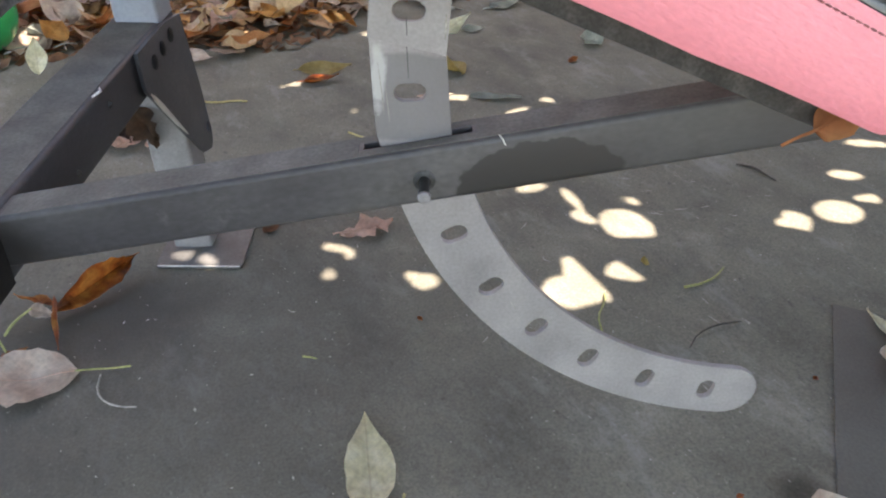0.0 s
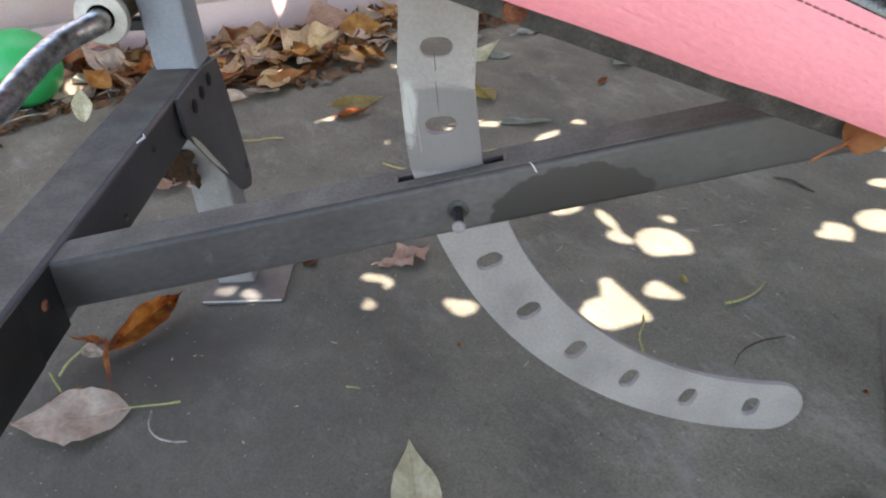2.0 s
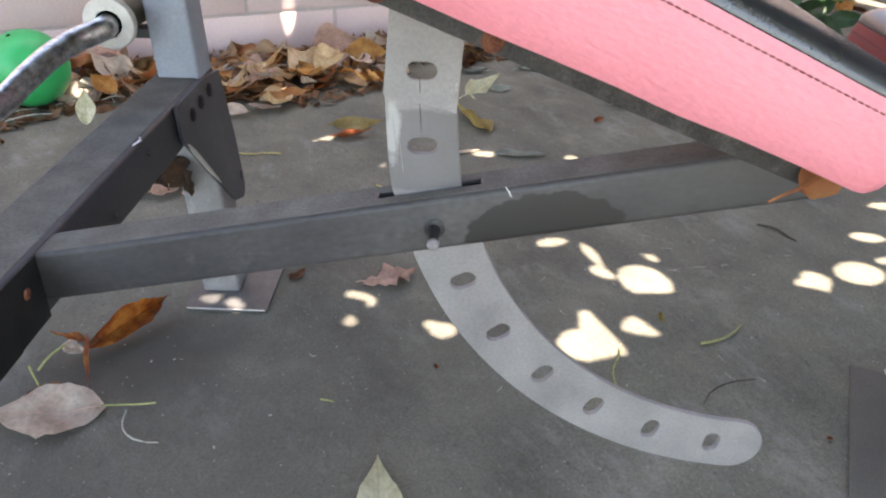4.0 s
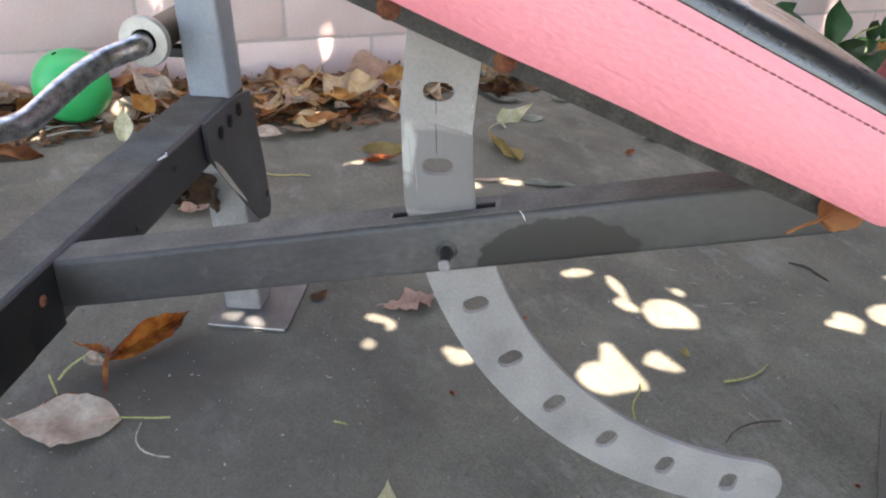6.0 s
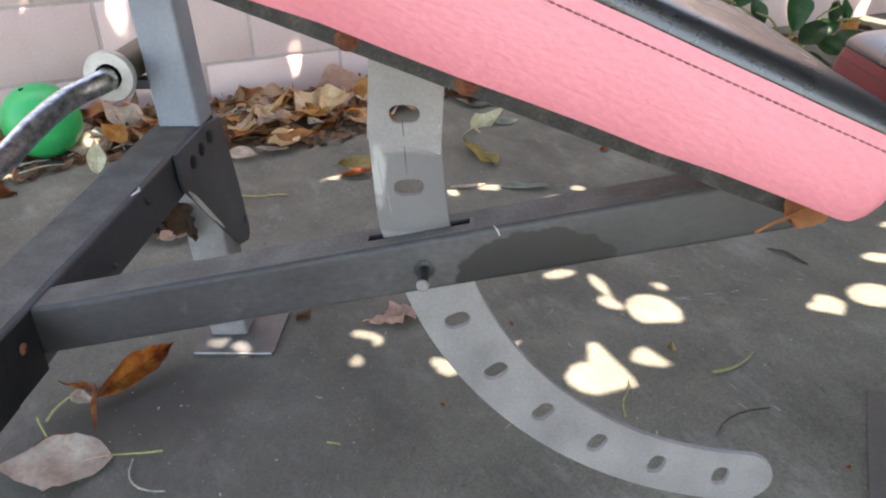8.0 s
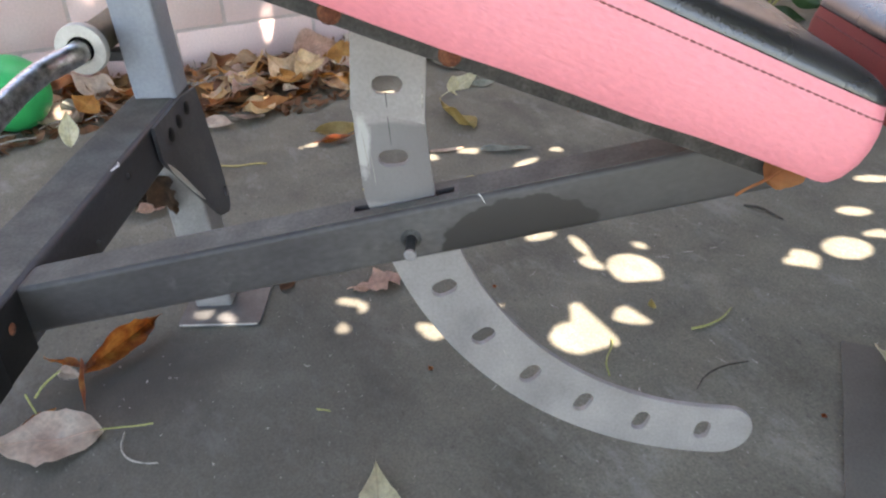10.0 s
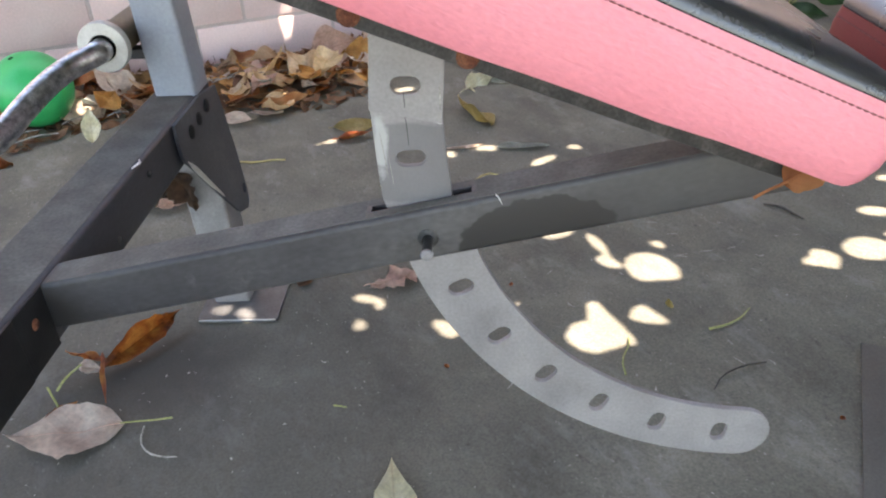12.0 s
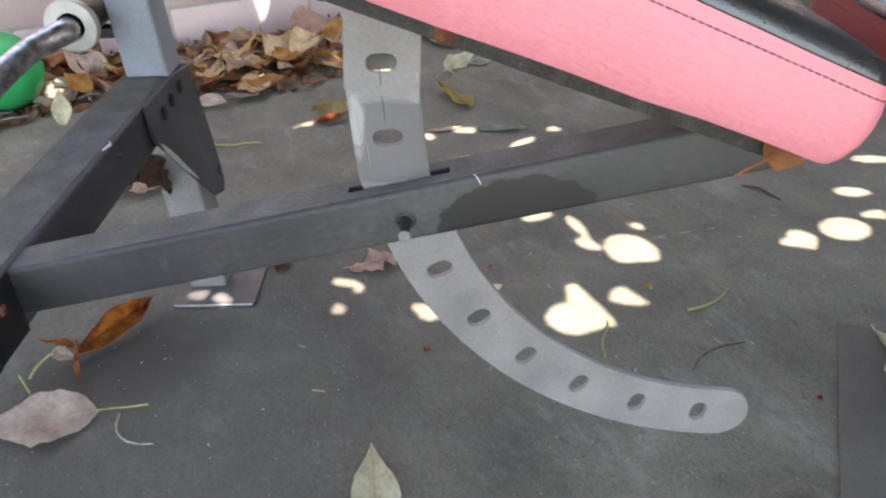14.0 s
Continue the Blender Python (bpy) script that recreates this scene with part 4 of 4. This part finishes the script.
    spots = [((x, y, 0.0), max(a, b)) for _, x, y, a, b, _ in GROUND_GAPS] + [((x, WALL_Y, z), a) for x, z, a, _ in WALL_GAPS]
    for p, r in spots:
        m = 1700
        k = rng.uniform(*CROWN_Z, m)
        base = np.array(p) + s * ((k - p[2]) / s[2])[:, None]
        ang, rad = rng.uniform(0, 6.28, m), r * 0.3 + 0.25 * np.sqrt(rng.uniform(0, 1, m))
        base[:, 0] += np.cos(ang) * rad
        base[:, 1] += np.sin(ang) * rad
        rows.append(crown_leaves(base, rng.uniform(0.02, 0.05, m), rng))
        tuft = base[:900].copy()
        mid = np.array(p) + s * ((k[:900] - p[2]) / s[2])[:, None]
        tuft[:, :2] = mid[:, :2] + (base[:900, :2] - mid[:, :2]) * 0.30
        rows.append(crown_leaves(tuft, rng.uniform(0.008, 0.018, 900), rng))
    v = np.concatenate(rows)
    me = bpy.data.meshes.new("crown")
    off = np.array(tree.matrix_world.translation)
    me.from_pydata((v.reshape(-1, 3) - off).tolist(), [], np.arange(len(v) * 6).reshape(-1, 6).tolist())
    me.materials.append(M_CROWN)
    crown = new("crown", me)
    crown.parent = tree
    tagged(crown, "dense green crown with small gaps", kind="stuff")


# ---- leaves, twigs and plants ----
def drift_front(x):
    """How near to the camera the drift reaches at x."""
    if x < 0.1:
        return 1.915 + 0.30 * min(0, x + 0.10) + 0.012 * math.sin(31 * x)
    return 1.82 + 0.03 * math.sin(9 * x) + 0.025 * math.sin(23 * x + 1) + (0.16 if x > 0.62 else 0)


def leaf_drift():
    """The drift of dry leaves along the foot of the wall."""
    rnd = random.Random(11)
    stock = []
    for kind, share in (("tan", 5), ("orange", 5), ("brown", 4), ("blush", 4), ("rose", 3), ("grey", 1), ("rust", 3)):
        for k in range(3):
            bm = leaf_mesh(rnd.uniform(0.09, 0.135), rnd.uniform(0.045, 0.072), rnd.uniform(-0.5, 1.1), rnd.uniform(0.1, 0.7), 0.22, 0, rnd.choice((0, 0.25, 0.4)), rnd.random(), rnd.uniform(0.36, 0.5), rnd.uniform(-1, 1))
            first = part("dry_leaf", bm, LEAF[kind])
            stock.append((first, kind, share))
    words = {"tan": "tan curled dry leaf in the drift", "orange": "orange brown curled leaf in the drift", "brown": "dark brown dry leaf in the drift", "blush": "pale pinkish dry leaf in the drift", "rose": "rose tan dry leaf in the drift", "grey": "grey green dry leaf in the drift", "rust": "rust red dry leaf in the drift"}
    used = set()
    for i in range(285):
        src, kind, _ = rnd.choices(stock, [s[2] for s in stock])[0]
        x = rnd.uniform(-0.95, 1.02)
        front = drift_front(x)
        y = front + (2.17 - front) * rnd.random() ** 0.8
        rise = 0.025 * min(1, max(0, (y - front) / 0.22)) * (1 if x < 0.75 else 0.4)
        z = rnd.uniform(0.0, 1.0) * rise + 0.002
        if math.hypot(x + 0.205, y - 2.0) < 0.125 and y > 1.93:
            continue
        if src in used:
            ob = new("dry_leaf", src.data)
        else:
            ob = src
            used.add(src)
        steep = 13 * min(1, z / 0.02)
        ob.matrix_world = pose(x, y, z, rnd.gauss(0, steep), rnd.gauss(0, steep), rnd.uniform(0, 360)) @ Matrix.Scale(rnd.uniform(0.9, 1.4), 4)
        tagged(ob, words[kind], "leaf", "dry leaves along the wall")
    for src, _, _ in stock:
        if src not in used:
            bpy.data.objects.remove(src)
    # crumbled litter under the drift, one heap
    verts, faces = [], []
    for i in range(1800):
        x = rnd.uniform(-1.1, 1.25)
        front = drift_front(x)
        y = front - 0.02 + (2.27 - front) * rnd.random()
        z = rnd.uniform(0.001, 0.008 + 0.016 * min(1, max(0, (y - front) / 0.2)))
        m = pose(x, y, z, rnd.gauss(0, 25), rnd.gauss(0, 25), rnd.uniform(0, 360)) @ Matrix.Scale(rnd.uniform(0.3, 1), 4)
        b = len(verts)
        verts += [tuple(m @ Vector(p)) for p in ((-0.03, 0, 0), (-0.01, -0.012, 0.003), (0.014, -0.011, 0), (0.03, 0.002, 0.004), (0.01, 0.012, 0), (-0.014, 0.010, 0.004))]
        faces.append(tuple(range(b, b + 6)))
    me = bpy.data.meshes.new("leaf_litter")
    me.from_pydata(verts, [], faces)
    me.materials.append(LEAF["brown"])
    tagged(new("leaf_litter", me), "crumbled tan leaf litter along the wall", "leaf litter", kind="stuff")


def single_leaves():
    flat = leaf("pale", 0.160, 0.464, 0.0, 73, "pale yellow green leaf lying flat on concrete", 0.132, width=0.056, curl=0.12, fold=0.12, wave=0.12, stem=0, seed=3, pos=0.36, jag=0.05)
    back = flat.matrix_world.inverted()
    part("stem", sweep([back @ Vector(p) for p in ((0.168, 0.470, 0.004), (0.178, 0.458, 0.003), (0.190, 0.459, 0.003), (0.198, 0.471, 0.002))], [0.0016, 0.0014, 0.0018], 6, 2), M_STRAW, flat, "short curled yellow stem")
    big = leaf("blush", -0.093, 0.796, 0.002, 168, "large pinkish grey dry leaf with a yellow stem", 0.138, rx=-5, width=0.090, curl=0.22, fold=0.12, wave=0.10, stem=0.0, seed=5, pos=0.46, jag=0.09)
    ridge = {}
    for v in big.data.vertices:
        if abs(v.co.y) < 0.0015:
            ridge[round(v.co.x, 2)] = max(ridge.get(round(v.co.x, 2), 0), v.co.z)
    root = ridge[0.0] + 0.0004
    part("stem", sweep([(0.004, 0, root), (-0.02, 0.002, root), (-0.04, 0.003, root * 0.7), (-0.060, 0.002, 0.003)], [0.0012, 0.0012, 0.0016], 6, 1), M_STEM, big, "yellow green stem")
    part("vein", sweep([(x, 0, ridge[x] + 0.0002) for x in sorted(ridge)], [0.0008] * (len(ridge) // 2) + [0.0005] * (len(ridge) - len(ridge) // 2), 6), LEAF["rose"], big, "orange midrib")
    leaf("rust", -0.192, 0.838, 0.004, 36, "small rust edge of a curled leaf", 0.05, rx=50, width=0.020, curl=0.5, fold=0.3, wave=0.2, stem=0, seed=8, jag=0.1)
    # curled rust leaf that stands on its rim, with two lobes bent away from it
    curled = leaf("rust", -0.112, 0.925, 0.008, 34, "crumpled rust orange leaf standing curled beside the beam", 0.132, rx=52, ry=-5, width=0.040, curl=0.3, fold=0.7, wave=0.45, stem=0, seed=12, pos=0.5, jag=0.12)
    back = curled.matrix_world.inverted()
    for kind, place, length, width, curl, seed, words in (("rust", pose(-0.104, 0.917, 0.022, 30, -6, 157), 0.058, 0.026, 0.5, 13, "rust orange lobe"), ("rust", pose(-0.107, 0.925, 0.034, 35, 25, 266), 0.080, 0.011, 0.1, 14, "narrow rust lobe reaching the floor"), ("blush", pose(-0.140, 0.925, 0.022, 25, 12, -35), 0.036, 0.020, 0.4, 15, "pale underside")):
        lobe = part("lobe", leaf_mesh(length, width, curl, 0.4, 0.25, 0, 0, seed, 0.42, 0.3, 0.1), LEAF[kind], curled, words)
        lobe.matrix_local = back @ place
    leaf("rose", 0.296, 0.955, 0.0, -2, "pale rose lobed dry leaf on the concrete", 0.088, width=0.066, curl=0.3, fold=0.1, wave=0.2, jag=0.3, pos=0.55, lobes=3, stem=0.12, seed=21)
    leaf("brown", 0.19, 1.01, 0.0, 30, "small brown dry leaf by the foot plate", 0.035, width=0.022, curl=0.3, fold=0.2, stem=0, seed=22)
    leaf("yellow", 0.757, 1.455, 0.0, 97, "curled yellow green leaf on the concrete", 0.17, rx=32, width=0.068, curl=0.4, fold=0.6, wave=0.15, stem=0, seed=23)
    leaf("pale", 0.80, 1.70, 0.0, 38, "pale curled leaf beside the drift", 0.12, rx=48, width=0.055, curl=1.2, fold=0.4, wave=0.2, stem=0.25, seed=24)
    leaf("grey", 0.90, 1.74, 0.0, -30, "grey dry leaf beside the drift", 0.06, rx=15, width=0.035, curl=0.5, fold=0.3, stem=0, seed=25)
    leaf("yellow", 0.43, 1.625, 0.0, -14, "yellow fallen leaf on the concrete", 0.12, rx=25, width=0.045, curl=0.25, fold=0.3, stem=0.1, seed=26)
    leaf("rust", 0.415, 1.555, 0.0, -8, "rust red fallen leaf on the concrete", 0.085, rx=-10, width=0.045, curl=0.4, fold=0.4, stem=0.1, seed=27)
    leaf("grey", 0.725, 1.355, 0.0, -29, "long narrow grey green leaf on the concrete", 0.115, width=0.036, curl=0.1, fold=0.2, stem=0, seed=28)
    leaf("blush", 0.62, 1.395, 0.0, -18, "narrow pale dry leaf on the concrete", 0.08, width=0.018, curl=0.2, fold=0.2, stem=0, seed=29)
    leaf("grey", 1.13, 1.52, 0.0, 20, "silvery crumpled dry leaf on the concrete", 0.075, rx=20, width=0.06, curl=0.9, fold=0.4, wave=0.35, stem=0, seed=30)
    leaf("grey", 1.05, 1.86, 0.0, 10, "grey green dry leaf near the wall", 0.12, width=0.05, curl=0.4, fold=0.3, stem=0.2, seed=31)
    leaf("grey", 0.955, 1.88, 0.0, 160, "grey green dry leaf at the drift's end", 0.10, width=0.05, curl=0.5, fold=0.3, stem=0.2, seed=32)
    leaf("pale", 0.885, 0.410, 0.006, 83, "pale green leaf on the concrete edge", 0.072, rx=10, width=0.028, curl=0.3, fold=0.3, stem=0, seed=33)
    leaf("blush", 0.862, 0.419, 0.007, 241, "pale brown crumpled leaf on the concrete", 0.125, rx=10, width=0.046, curl=0.3, fold=0.5, wave=0.25, stem=0, seed=34)
    leaf("blush", 0.535, 0.272, 0.0, -4, "pinkish curled leaf on the concrete", 0.078, rx=24, width=0.045, curl=0.6, fold=0.5, wave=0.3, stem=0, seed=35, pos=0.62)
    leaf("pale", -0.095, 1.755, 0.022, 82, "pale oval leaf leaning on the drift", 0.085, rx=0, ry=-48, width=0.042, curl=0.15, fold=0.2, stem=0, seed=36)
    leaf("rose", 0.50, 2.10, 0.03, 8, "large orange tan leaf propped against the wall", 0.15, rx=62, ry=-8, width=0.12, curl=-0.3, fold=0.3, stem=0, seed=37)
    leaf("orange", 0.60, 2.08, 0.03, -20, "orange leaf propped behind the arc", 0.12, rx=55, width=0.08, curl=0.3, fold=0.3, stem=0, seed=38)
    leaf("orange", 0.30, 1.83, 0.012, -14, "orange brown curled leaf before the drift", 0.13, rx=15, width=0.05, curl=0.4, fold=0.4, wave=0.2, stem=0.1, seed=39)
    leaf("blush", 0.20, 1.81, 0.006, -50, "pale pinkish leaf before the drift", 0.10, rx=12, width=0.05, curl=0.3, fold=0.3, stem=0.1, seed=40)
    leaf("blush", 0.27, 1.80, 0.006, -40, "pale tan leaf before the drift", 0.09, rx=-12, width=0.05, curl=0.3, fold=0.3, stem=0.1, seed=41)
    leaf("orange", -0.07, 1.92, 0.04, 70, "bright orange leaf beside the green ball", 0.10, rx=40, width=0.07, curl=0.3, fold=0.3, stem=0, seed=42)
    leaf("blush", -0.395, 1.330, 0.0, 62, "pale crumpled leaf on the concrete behind the tube", 0.12, rx=16, width=0.042, curl=0.3, fold=0.5, wave=0.25, stem=0, seed=43, jag=0.1)
    leaf("rust", 1.035, 1.44, 0.0, 20, "small rust red leaf scrap on the concrete", 0.035, rx=15, width=0.018, curl=0.5, fold=0.3, wave=0.2, stem=0, seed=44)
    # rose chips and dark bark beside the upright
    rnd = random.Random(5)
    for k in range(9):
        leaf("rose" if k % 3 else "brown", -0.04 + 0.17 * rnd.random(), 1.36 + 0.12 * rnd.random(), 0.004 + 0.012 * rnd.random(), rnd.uniform(0, 360), "crumpled rose brown leaf scrap behind the tube", rnd.uniform(0.04, 0.07), rx=rnd.uniform(-30, 30), width=0.03, curl=0.6, fold=0.4, wave=0.3, stem=0, seed=50 + k, group="leaf scraps behind the tube")
    for k in range(8):
        ob = part("bark", leaf_mesh(rnd.uniform(0.07, 0.11), 0.05, 0.9, 0.7, 0.3, 0, 0, 80 + k, 0.45, 0.8, 0.15), LEAF["umber"])
        ob.matrix_world = pose(0.005 + 0.012 * k, 1.36 + 0.13 * rnd.random(), 0.002, rnd.uniform(-25, 25), rnd.uniform(-30, 5), rnd.uniform(40, 140))
        tagged(ob, "dark curled bark scrap on the floor behind the leg", "bark", "leaf scraps behind the tube")
    ob = part("dry_leaf", leaf_mesh(0.070, 0.046, 0.4, 0.6, 0.3, 0, 0, 95, 0.5, 0.3, 0.35), LEAF["umber"])
    ob.matrix_world = BENCH @ pose(-0.396, 0.428, 0.240, 84, 58, 0)
    tagged(ob, "dark crumpled leaf wedged against the lower leg", "leaf", "leaf scraps behind the tube")
    # orange leaf caught under the end of the backrest
    ob = leaf("orange", 0, 0, 0, 0, "orange dry leaf caught under the backrest end", 0.040, width=0.029, curl=0.25, fold=0.2, wave=0.15, stem=0.5, seed=60, pos=0.36, jag=0.08)
    ob.matrix_world = BENCH @ pose(0.238, -0.103, 0.4705, 86, -33, 0)


def twigs():
    z = 0.0022
    strand("twig", [(1.045, 0.890, z), (1.060, 0.862, z + 0.004), (1.062, 0.840, z + 0.002), (1.068, 0.815, z)], [0.0012, 0.003, 0.0026, 0.001], M_TWIG, "short dark twig on the concrete", "twig")
    strand("green_stem", [(0.708, 0.634, z), (0.735, 0.630, z), (0.765, 0.634, z), (0.795, 0.648, z)], [0.0022, 0.0016, 0.001], M_STEM, "thin yellow green stem on the concrete", "stem")
    strand("green_stem", [(0.541, 0.602, z), (0.552, 0.628, z + 0.002), (0.580, 0.650, z + 0.004), (0.592, 0.668, z)], [0.0016, 0.0012], M_STEM, "thin green stem beside the arc", "stem")
    strand("dark_stem", [(0.628, 0.528, z), (0.655, 0.545, z), (0.690, 0.548, z + 0.002), (0.728, 0.541, z)], [0.0008, 0.0014, 0.001], M_TWIG, "thin dark curved twig on the concrete", "twig")
    strand("straw", [(0.180, 1.552, z), (0.225, 1.522, z), (0.262, 1.520, z), (0.285, 1.506, z)], [0.0022, 0.0018], M_STRAW, "yellow dry straw on the concrete", "straw")
    strand("straw", [(0.60, 1.22, z), (0.64, 1.235, z + 0.006), (0.665, 1.225, z)], [0.002, 0.0015], M_STRAW, "short yellow straw behind the beam", "straw")
    strand("straw", [(0.43, 1.29, z), (0.45, 1.255, z), (0.475, 1.235, z)], [0.002, 0.0015], M_STRAW, "short yellow straw behind the arc", "straw")
    strand("dark_stem", [(-0.070, 0.785, z), (-0.078, 0.758, z), (-0.071, 0.734, z), (-0.053, 0.718, z), (-0.038, 0.712, z)], [0.0010, 0.0013, 0.0008], M_GRIT, "thin curled pale stem beside the leaf", "twig")
    strand("green_stem", [(-0.167, 0.856, 0.002), (-0.173, 0.868, 0.014), (-0.179, 0.884, 0.030)], [0.0016, 0.0014, 0.0015], M_STEM, "green leaf stalk standing on the floor", "stem")
    strand("green_stem", [(-0.175, 0.910, 0.001), (-0.160, 0.911, 0.018), (-0.136, 0.915, 0.030)], [0.0018, 0.0017, 0.0014], M_STEM, "yellow green stalk of the rust leaf", "stem")
    strand("green_stem", [(0.163, 0.716, z), (0.172, 0.708, z + 0.002), (0.178, 0.705, z)], [0.0014, 0.0010], M_STEM, "tiny green stem scrap on the concrete", "stem")
    leaf("yellow", 0.688, 0.700, 0.0, 60, "tiny yellow leaf scrap on the concrete", 0.02, rx=20, width=0.014, curl=0.5, fold=0.3, stem=0, seed=70)
    for k, (x, y) in enumerate(((0.516, 0.322), (0.50, 0.86), (0.33, 0.72), (0.60, 1.02), (0.74, 0.42))):
        leaf("rust", x, y, 0.0, 50 * k, "tiny rust leaf crumb on the concrete", 0.010, width=0.007, curl=0.4, fold=0.3, stem=0, seed=71 + k, group="leaf crumbs")
    rnd = random.Random(8)
    for k in range(14):
        x, y = (rnd.uniform(-0.42, -0.02), 0) if k < 9 else (rnd.uniform(0.14, 0.34), 0)
        y = drift_front(x) + rnd.uniform(0.01, 0.07) + (0.12 if k >= 9 else 0)
        a, h, w = radians(rnd.uniform(-5, 40)), rnd.uniform(0.05, 0.10), 0.012 if k < 9 else 0.03
        strand("twig", [(x, y, w), (x + h * 0.5 * math.cos(a), y + h * 0.5 * math.sin(a), w + 0.008), (x + h * math.cos(a), y + h * math.sin(a), w + 0.002)], [0.0022, 0.0018, 0.0012], M_GRIT, "thin pale grey stick lying in the drift", "twig")
    # pale grit trodden into the floor
    rnd = random.Random(3)
    verts, faces = [], []
    for i in range(1600):
        x, y = rnd.uniform(-0.5, 1.7), rnd.uniform(0.2, 1.8)
        s = rnd.uniform(0.0005, 0.0012) * (1.8 if i % 9 == 0 else 1)
        a = rnd.uniform(0, 6.28)
        b = len(verts)
        ring = [(x + s * math.cos(a + 1.57 * k) * (1.8 if k % 2 else 0.8), y + s * math.sin(a + 1.57 * k) * (1.8 if k % 2 else 0.8), 0.0004) for k in range(4)]
        verts += ring + [(x, y, s * 0.7)]
        faces += [(b + k, b + (k + 1) % 4, b + 4) for k in range(4)]
    me = bpy.data.meshes.new("grit")
    me.from_pydata(verts, [], faces)
    me.materials.append(M_GRIT)
    tagged(new("grit", me), "fine pale grit scattered over the concrete", "grit", kind="stuff")


def floor_boards():
    """Two flat boards lying on the concrete, one beside the other."""
    turn = math.degrees(math.atan2(0.212, 0.232))
    grey = thing("flat_board", pose(0.876, 0.517, 0, 0, 0, turn), "thin dark grey board lying on the concrete", "board")
    part("plank", box(-0.75, 0.0, -0.098, 0.0, 0.0, 0.0035, 0.0012), M_BOARD, grey)
    dark = thing("flat_board", pose(0.95, 0.432, 0, 0, 0, turn), "dark brown board lying beside the grey one", "board")
    part("plank", box(-0.75, 0.02, -0.16, -0.004, 0.0, 0.014, 0.002), M_TWIG, dark)


def shrub():
    """A low shrub with broad dark leaves before the wall; each row: base, direction of the leaf, length, width, facing."""
    base = Vector((2.02, 1.86, 0.0))
    bush = thing("shrub", pose(*base), "low shrub with broad dark green leaves", "shrub")
    rnd = random.Random(21)
    tips = [(1.60, 1.80, 0.27), (1.95, 1.80, 0.22), (2.18, 1.84, 0.17), (2.32, 1.86, 0.12), (1.78, 1.78, 0.20)]
    for x, y, z in tips:
        end = Vector((x, y, z)) - base
        part("stem", sweep([(0, 0, 0), end * 0.5 + Vector((0, 0, 0.06)), end], [0.005, 0.004, 0.002], 6, 2), M_STEM, bush, "thin grey green stem")
    spots = [(1.935, 1.78, 0.125, 84, 0.15, 0.085), (1.80, 1.80, 0.10, 60, 0.10, 0.06), (1.84, 1.80, 0.16, 120, 0.09, 0.05), (1.99, 1.80, 0.075, 38, 0.13, 0.075), (2.06, 1.82, 0.10, 15, 0.12, 0.06), (2.10, 1.84, 0.07, -20, 0.12, 0.06), (1.92, 1.82, 0.06, 170, 0.10, 0.055), (2.0, 1.84, 0.02, -10, 0.14, 0.07)]
    spots += [(1.66, 1.80, 0.20, 70, 0.11, 0.06), (1.58, 1.80, 0.24, 110, 0.10, 0.055), (1.54, 1.82, 0.22, 150, 0.10, 0.05), (1.72, 1.82, 0.22, 30, 0.09, 0.05), (2.15, 1.84, 0.12, 50, 0.10, 0.05), (2.2, 1.86, 0.06, 5, 0.12, 0.06), (2.08, 1.86, 0.02, 200, 0.12, 0.06), (1.9, 1.84, 0.0, 20, 0.12, 0.06), (2.26, 1.88, 0.10, 80, 0.09, 0.045)]
    for k, (x, y, z, ang, length, width) in enumerate(spots):
        ob = part("leaf", leaf_mesh(length, width, rnd.uniform(-0.3, 0.3), 0.25, 0.08, 0, 0, 90 + k, 0.45), M_FOLIAGE, bush)
        face = Matrix.Rotation(radians(90 - 22 + rnd.uniform(-20, 20)), 4, "X")
        turn = Matrix.Rotation(radians(rnd.uniform(-45, 0)), 4, "Z")
        ob.matrix_local = Matrix.Translation(Vector((x, y, z)) - base) @ turn @ face @ Matrix.Rotation(radians(ang), 4, "Z")
    for x, y, z, kind, ang in ((2.42, 2.02, 0.03, "orange", 20), (2.55, 2.0, 0.02, "brown", 100), (2.3, 2.05, 0.01, "tan", 200), (2.62, 1.9, 0.0, "grey", 40), (2.15, 2.1, 0.01, "brown", 300)):
        leaf(kind, x, y, z, ang, "dry leaf under the shrub", 0.13, rx=35, width=0.06, curl=0.5, fold=0.4, stem=0.2, seed=int(ang), group="dry leaves under the shrub")


ground()
wall()
light_blocking_wall()
weight_bench()
curl_bar()
ball()
shade_tree()
shrub()
floor_boards()
single_leaves()
twigs()
leaf_drift()
